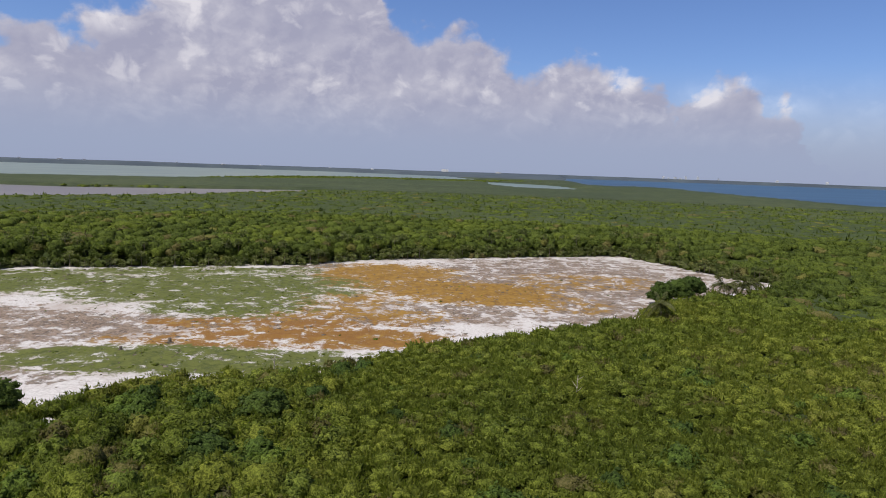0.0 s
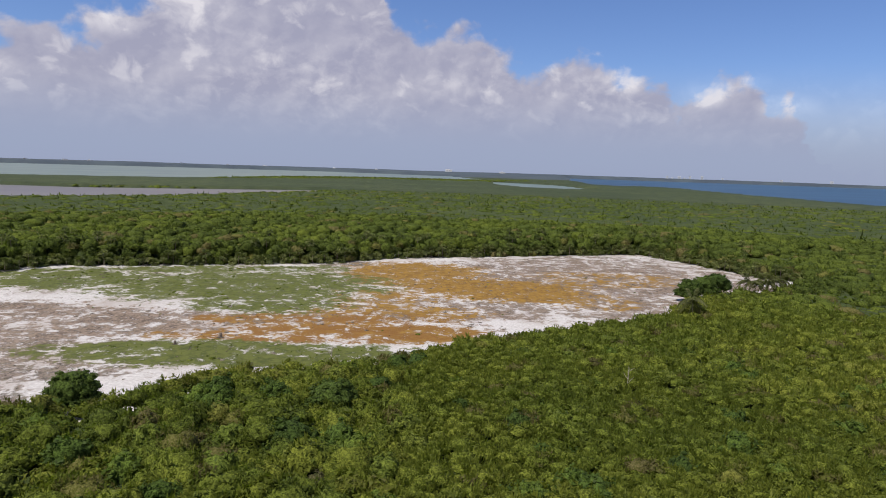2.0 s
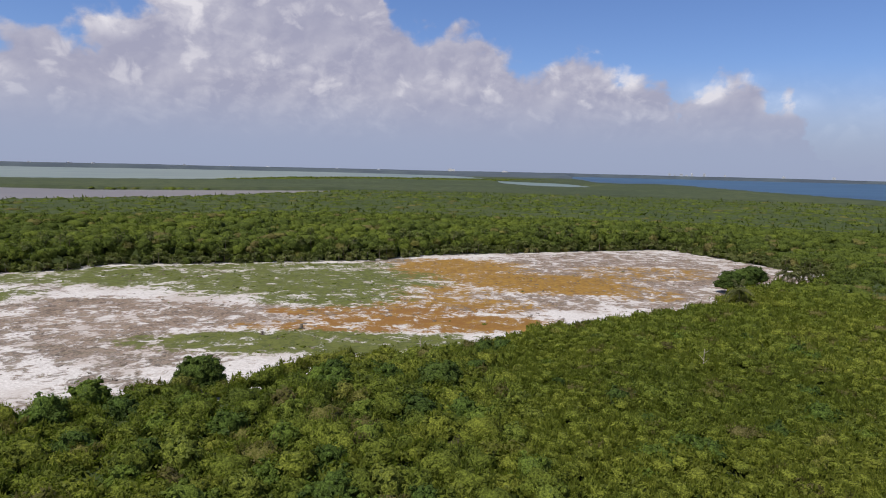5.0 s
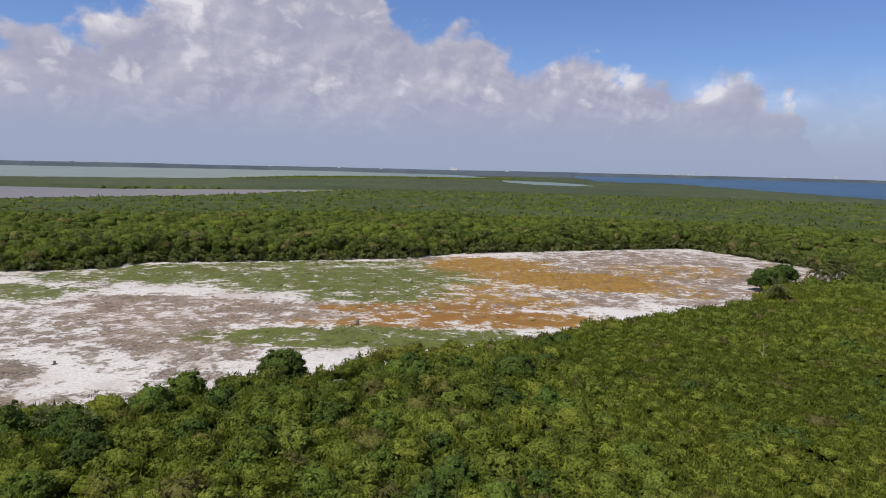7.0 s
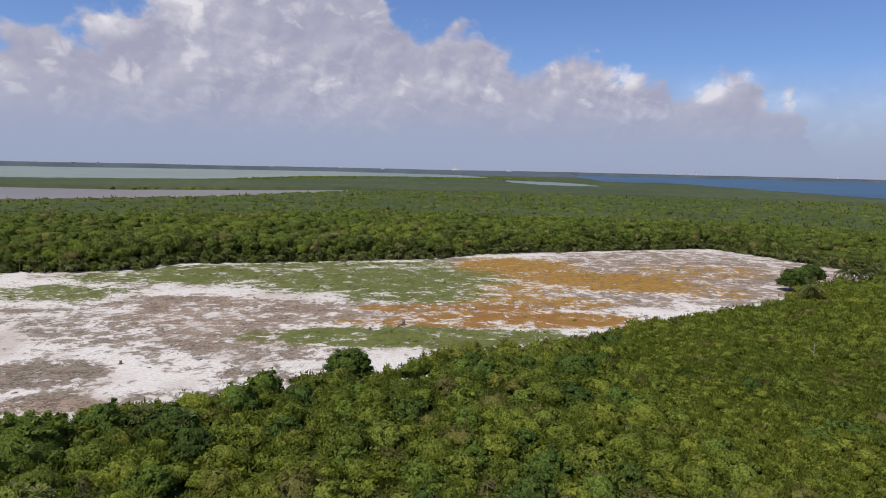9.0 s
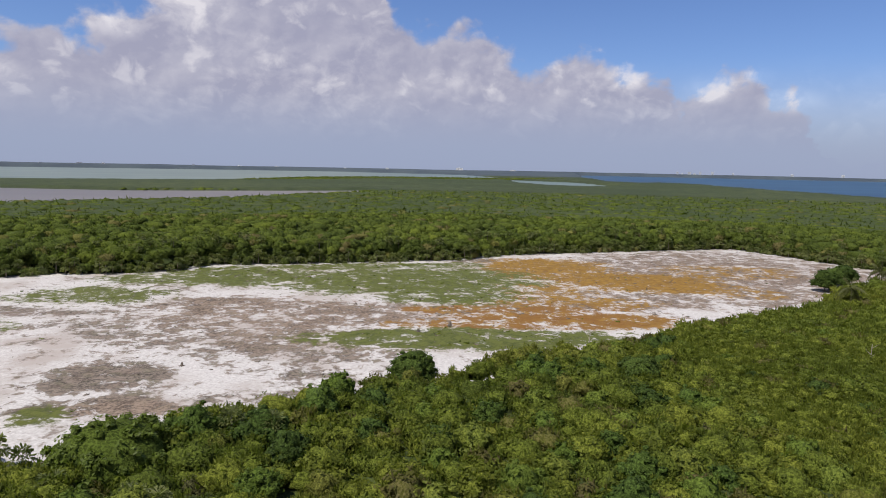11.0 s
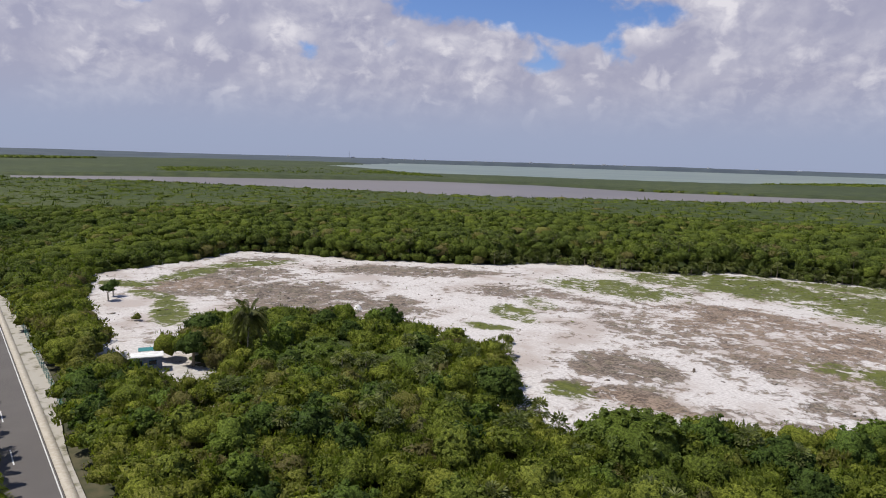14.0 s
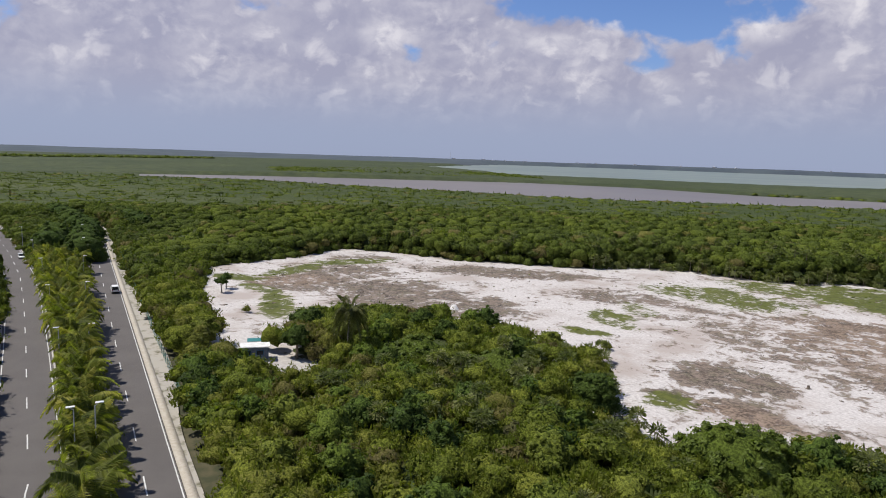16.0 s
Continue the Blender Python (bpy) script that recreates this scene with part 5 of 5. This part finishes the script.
def vehicle(name, label, x, y, turn, long, wide, tall, nose, boxy):
    """A car or van facing +x: body, glasshouse, wheels with rims, lamps, mirrors."""
    ob = thing(name, label, name, x, y, 0.106, turn)
    bm = bmesh.new()
    waist = tall * 0.56
    side = [(-long / 2, 0.32), (-long / 2, waist), (long / 2 - nose, waist), (long / 2 - 0.1, waist * 0.82), (long / 2, waist * 0.55), (long / 2, 0.32)]
    left = [bm.verts.new((px, wide / 2, pz)) for px, pz in side]
    right = [bm.verts.new((px, -wide / 2, pz)) for px, pz in side]
    bm.faces.new(left)
    bm.faces.new(right[::-1])
    for k in range(len(side)):
        bm.faces.new((left[k], right[k], right[(k + 1) % len(side)], left[(k + 1) % len(side)]))
    bmesh.ops.recalc_face_normals(bm, faces=bm.faces[:])
    bmesh.ops.bevel(bm, geom=bm.edges[:], offset=0.07, segments=2, affect="EDGES")
    body = part("body", bm, M["car_white"], ob)

    def house(z0, z1, inset0, inset1, mat, nm):
        b = bmesh.new()
        back0, back1 = -long / 2 + 0.06, -long / 2 + (0.12 if boxy else 0.7)
        f0, f1 = long / 2 - nose + 0.05, long / 2 - nose - 0.75
        low = [b.verts.new(p) for p in ((back0, -wide / 2 + inset0, z0), (f0, -wide / 2 + inset0, z0), (f0, wide / 2 - inset0, z0), (back0, wide / 2 - inset0, z0))]
        high = [b.verts.new(p) for p in ((back1, -wide / 2 + inset1, z1), (f1, -wide / 2 + inset1, z1), (f1, wide / 2 - inset1, z1), (back1, wide / 2 - inset1, z1))]
        b.faces.new(high)
        for k in range(4):
            b.faces.new((low[k], low[(k + 1) % 4], high[(k + 1) % 4], high[k]))
        return part(nm, b, mat, ob)
    house(waist - 0.02, tall - 0.07, 0.06, 0.18, M["glass_dark"], "window")
    roof_x0, roof_x1 = -long / 2 + (0.10 if boxy else 0.66), long / 2 - nose - 0.70
    part("roof", box(bmesh.new(), roof_x0, -wide / 2 + 0.15, tall - 0.09, roof_x1, wide / 2 - 0.15, tall, 0.04), M["car_white"], ob)
    for px in (-long / 2 + 0.08, -0.3 * long + 0.9, long / 2 - nose - 0.5):
        for s_ in (-1, 1):
            b = bmesh.new()
            tube(b, (px, s_ * (wide / 2 - 0.07), waist - 0.02), (px, s_ * (wide / 2 - 0.17), tall - 0.05), 0.06, 0.06, 5)
            part("pillar", b, M["car_white"], ob)
    for px in (-long / 2 + 0.85, long / 2 - 0.85):
        for s_ in (-1, 1):
            b = bmesh.new()
            bmesh.ops.create_cone(b, segments=16, radius1=0.33, radius2=0.33, depth=0.22, cap_ends=True, matrix=pose(px, s_ * (wide / 2 - 0.1), 0.33, 90))
            tyre = part("wheel", b, M["rubber"], ob)
            b = bmesh.new()
            bmesh.ops.create_cone(b, segments=12, radius1=0.2, radius2=0.2, depth=0.24, cap_ends=True, matrix=pose(px, s_ * (wide / 2 - 0.1), 0.33, 90))
            part("rim", b, M["steel"], tyre)
    for s_ in (-1, 1):
        part("tail_lamp", box(bmesh.new(), -long / 2 - 0.02, s_ * wide * 0.40 - 0.1, waist * 0.7, -long / 2 + 0.04, s_ * wide * 0.40 + 0.1, waist * 0.95, 0.01), M["red_lamp"], ob)
        part("headlight", box(bmesh.new(), long / 2 - 0.1, s_ * wide * 0.36 - 0.17, waist * 0.62, long / 2 + 0.01, s_ * wide * 0.36 + 0.17, waist * 0.80, 0.01), M["lamp_white"], ob)
        part("mirror", box(bmesh.new(), long / 2 - nose - 0.25, s_ * (wide / 2 + 0.1) - 0.09, waist + 0.05, long / 2 - nose - 0.13, s_ * (wide / 2 + 0.1) + 0.09, waist + 0.22, 0.02), M["car_white"], ob)
    part("bumper", box(bmesh.new(), -long / 2 - 0.06, -wide / 2 + 0.08, 0.3, -long / 2 + 0.05, wide / 2 - 0.08, 0.52, 0.03), M["rubber"], ob)
    return ob


vehicle("van", "small white van driving along the carriageway", -249.0, 14.9 + 1.5, 169.2, 4.3, 1.75, 1.85, 1.0, True)
vehicle("car", "white car on the carriageway beyond the median", -318.0, 5.2, -2.0, 4.3, 1.75, 1.5, 1.3, False)
vehicle("car", "white car far along the shaded carriageway", -338.0, 33.3, 169.2, 4.3, 1.75, 1.5, 1.3, False)


# ---------------------------------------------------------------- litter of the clearing
def tufts():
    """Dry tufts, roots and clods, and low green clumps, strewn over the cleared ground."""
    for name, seed, n, high, tint, label in (("dry_tufts", 77, 110000, (0.06, 0.26), None, "dry tufts, roots and clods strewn over sand"),
                                             ("ground_cover", 78, 60000, (0.10, 0.40), (0.10, 0.62), "low green creeping plants in patches on sand")):
        rng = np.random.default_rng(seed)
        x, y = rng.uniform(-292, 108, n), rng.uniform(20, 297, n)
        if tint is None:
            odds = 0.004 + 0.03 * step(fbm(x, y, 30, 74), 0.46, 0.62) + 0.14 * patch_weight("grey", x, y) * step(fbm(x, y, 7, 71), 0.42, 0.62)
        else:
            odds = 0.004 + 0.42 * patch_weight("green", x, y) ** 2 * step(fbm(x, y, 5, 72), 0.38, 0.60)
        keep = (signed(CLEARING, x, y) < -1.0) & (rng.random(n) < odds)
        x, y = x[keep], y[keep]
        m = len(x)
        rad = 0.10 + 0.80 * rng.random(m) ** 4
        tall = rng.uniform(*high, m) * (0.4 + 0.8 * rad)
        ph = rng.uniform(0, math.tau, (m, 3))
        centres = np.stack([x, y, np.full(m, 0.02)], -1)
        core, faces, each = crown_cores(rng, centres, rad, tall, ph, 6, 2)
        p, way, owner = crown_points(rng, centres, rad, tall, 7, ph)
        verts = leaf_cards(rng, p, way, rng.uniform(0.12, 0.40, len(p)))
        mats = (M["debris"], M["debris"]) if tint is None else (M["core_stuff"], M["leaf_stuff"])
        t = rng.uniform(*(tint or (0, 1)), m)
        me = leaf_mesh(name, core, faces, verts, mats, {"tint": np.concatenate([np.repeat(t, each), np.repeat(t[owner], 3)])})
        tagged(new(name, me), label, "debris" if tint is None else "ground cover", kind="stuff")


tufts()


def stump(x, y, size, label):
    ob = thing("stump", label, "stump", x, y, 0)
    rng = random.Random(int(x * 7))
    bm = bmesh.new()
    tube(bm, (0, 0, -0.2), (0.05, 0.02, size), 0.42 * size, 0.3 * size, 9)
    part("trunk", bm, M["debris"], ob)
    for k in range(6):
        a = k * 1.05 + rng.uniform(-0.2, 0.2)
        bm = bmesh.new()
        tube(bm, (0, 0, 0.25 * size), (math.cos(a) * size, math.sin(a) * size, -0.05 + rng.uniform(0, 0.4) * size), 0.14 * size, 0.04 * size, 5)
        part("root", bm, M["debris"], ob)


stump(-64, 127, 1.1, "dark uprooted stump lying on the sandy clearing")
stump(-71, 121, 0.8, "small dark stump among the green regrowth")
stump(-96, 68, 0.7, "small dark stump on the white sand")
stump(-112, 92, 0.7, "dark stump beside a grey dried patch")


def pile(x, y):
    ob = thing("debris_pile", "pale heap of boards and sacks by the woods", "debris", x, y, 0)
    rng = random.Random(4)
    for k in range(9):
        bm = box(bmesh.new(), -0.9, -0.35, -0.1, 0.9, 0.35, 0.1, 0.03)
        o = part("board", bm, rng.choice((M["white_wall"], M["roof_white"], M["blue_wall"])), ob)
        o.matrix_basis = pose(rng.uniform(-1.8, 1.8), rng.uniform(-0.8, 0.8), 0.2 + 0.13 * k, rng.uniform(-14, 14), rng.uniform(-14, 14), rng.uniform(0, 180))


pile(-40, 259.5)


def sand_heap(x, y):
    """A tipped heap of clean sand, slumped and uneven."""
    rng = random.Random(12)
    bm = bmesh.new()
    rings = []
    for far, up in ((1.25, -0.05), (1.0, 0.30), (0.7, 0.72), (0.35, 1.08)):
        rings.append([bm.verts.new((far * rng.uniform(0.88, 1.12) * math.cos(k * math.tau / 14), 0.85 * far * rng.uniform(0.88, 1.12) * math.sin(k * math.tau / 14), up + rng.uniform(-0.05, 0.05))) for k in range(14)])
    peak = bm.verts.new((0.05, 0.0, 1.2))
    for low, high in zip(rings, rings[1:]):
        for k in range(14):
            bm.faces.new((low[k], low[(k + 1) % 14], high[(k + 1) % 14], high[k]))
    for k in range(14):
        bm.faces.new((rings[-1][k], rings[-1][(k + 1) % 14], peak))
    for f in bm.faces:
        f.smooth = True
    ob = part("sand_heap", bm, M["pale_heap"], None)
    ob.matrix_basis = pose(x, y, 0, 0, 0, 30)
    return tagged(ob, "small heap of clean white sand on the clearing", "sand heap")


M["pale_heap"] = material("pale_heaped_sand", two((0.60, 0.58, 0.55), (0.72, 0.70, 0.67), 2.5, 6), 0.95, lumps(4.0, 0.05))
sand_heap(-189.5, 79.0)


def snag(x, y, tall):
    ob = thing("dead_tree", "bare pale dead tree rising from the scrub", "dead tree", x, y, 0)
    bm = bmesh.new()
    tube(bm, (0, 0, -0.3), (0.2, 0.1, tall), 0.14, 0.05, 6)
    part("trunk", bm, M["pale_bark"], ob)
    for a, z in ((0.4, 0.6), (2.4, 0.7), (4.2, 0.8), (5.4, 0.88)):
        bm = bmesh.new()
        tube(bm, (0.2 * z, 0.1 * z, tall * z), (0.2 + 1.0 * math.cos(a), 0.1 + 1.0 * math.sin(a), tall * z + 0.9), 0.05, 0.015, 5)
        part("branch", bm, M["pale_bark"], ob)


snag(11, 93, 6.6)
snag(-37, 103, 5.4)


# ---------------------------------------------------------------- buildings on the far shore
def far_building(az, far, wide, tall, floors, label, mat):
    a = radians(az)
    ob = thing("building", label, "building", -60 + far * math.sin(a), -24 + far * math.cos(a), 0, -az)
    part("wall", box(bmesh.new(), -wide / 2, -8, 0, wide / 2, 8, tall, 0.3), mat, ob)
    part("roof", box(bmesh.new(), -wide / 2 - 0.6, -8.6, tall, wide / 2 + 0.6, 8.6, tall + 1.0, 0.2), M["roof_white"], ob)
    part("upper_floor", box(bmesh.new(), -wide * 0.3, -5, tall + 1.0, wide * 0.1, 6, tall + 3.0, 0.2), mat, ob)
    for k in range(floors):
        z = tall * (1 - 0.16 * (k + 1))
        part("window_band", box(bmesh.new(), -wide / 2 + 3, -8.1, z, wide / 2 - 3, -7.9, z + 0.7), M["glass_dark"], ob)


def far_mast(az, far, tall):
    a = radians(az)
    ob = thing("radio_mast", "slim grey radio mast rising on the horizon", "mast", -60 + far * math.sin(a), -24 + far * math.cos(a), 0)
    for k in range(3):
        b = k * math.tau / 3
        bm = bmesh.new()
        tube(bm, (2.2 * math.cos(b), 2.2 * math.sin(b), 0), (0.5 * math.cos(b), 0.5 * math.sin(b), tall), 0.5, 0.3, 5)
        part("leg", bm, M["haze_wall"], ob)
    for k in range(6):
        z = tall * (0.3 + 0.12 * k)
        part("platform", box(bmesh.new(), -1.3, -1.3, z, 1.3, 1.3, z + 0.5, 0.05), M["haze_wall"], ob)


def shore_town():
    far_mast(-50.2, 4300, 62)
    rng = random.Random(31)
    far_building(0.6, 4200, 42, 31, 2, "long white building on the far shore", M["white_wall"])
    far_building(5.1, 4200, 34, 25, 2, "low white building on the far shore", M["white_wall"])
    for az in (-45.6, -44.8, -43.9, -46.6, -39.6, -38.8, -38.1, -35.0, -31.5, -29.0, -27.4, -21.0, -17.5, -14.6, -9.0, -5.5, -49.9, -47.4, -55.2):
        far_building(az, rng.uniform(4050, 4500), rng.uniform(12, 30), rng.uniform(19, 24), 2, "pale low building among trees on the far shore", M["white_wall"])
    for az in (18.3, 18.7, 19.2, 19.6, 20.0, 20.9, 22.4, 26.5, 29.8):
        far_building(az, 4700, rng.uniform(9, 20), rng.uniform(22, 38), 5, "pale hotel block on the coast near the horizon", M["haze_wall"])


shore_town()
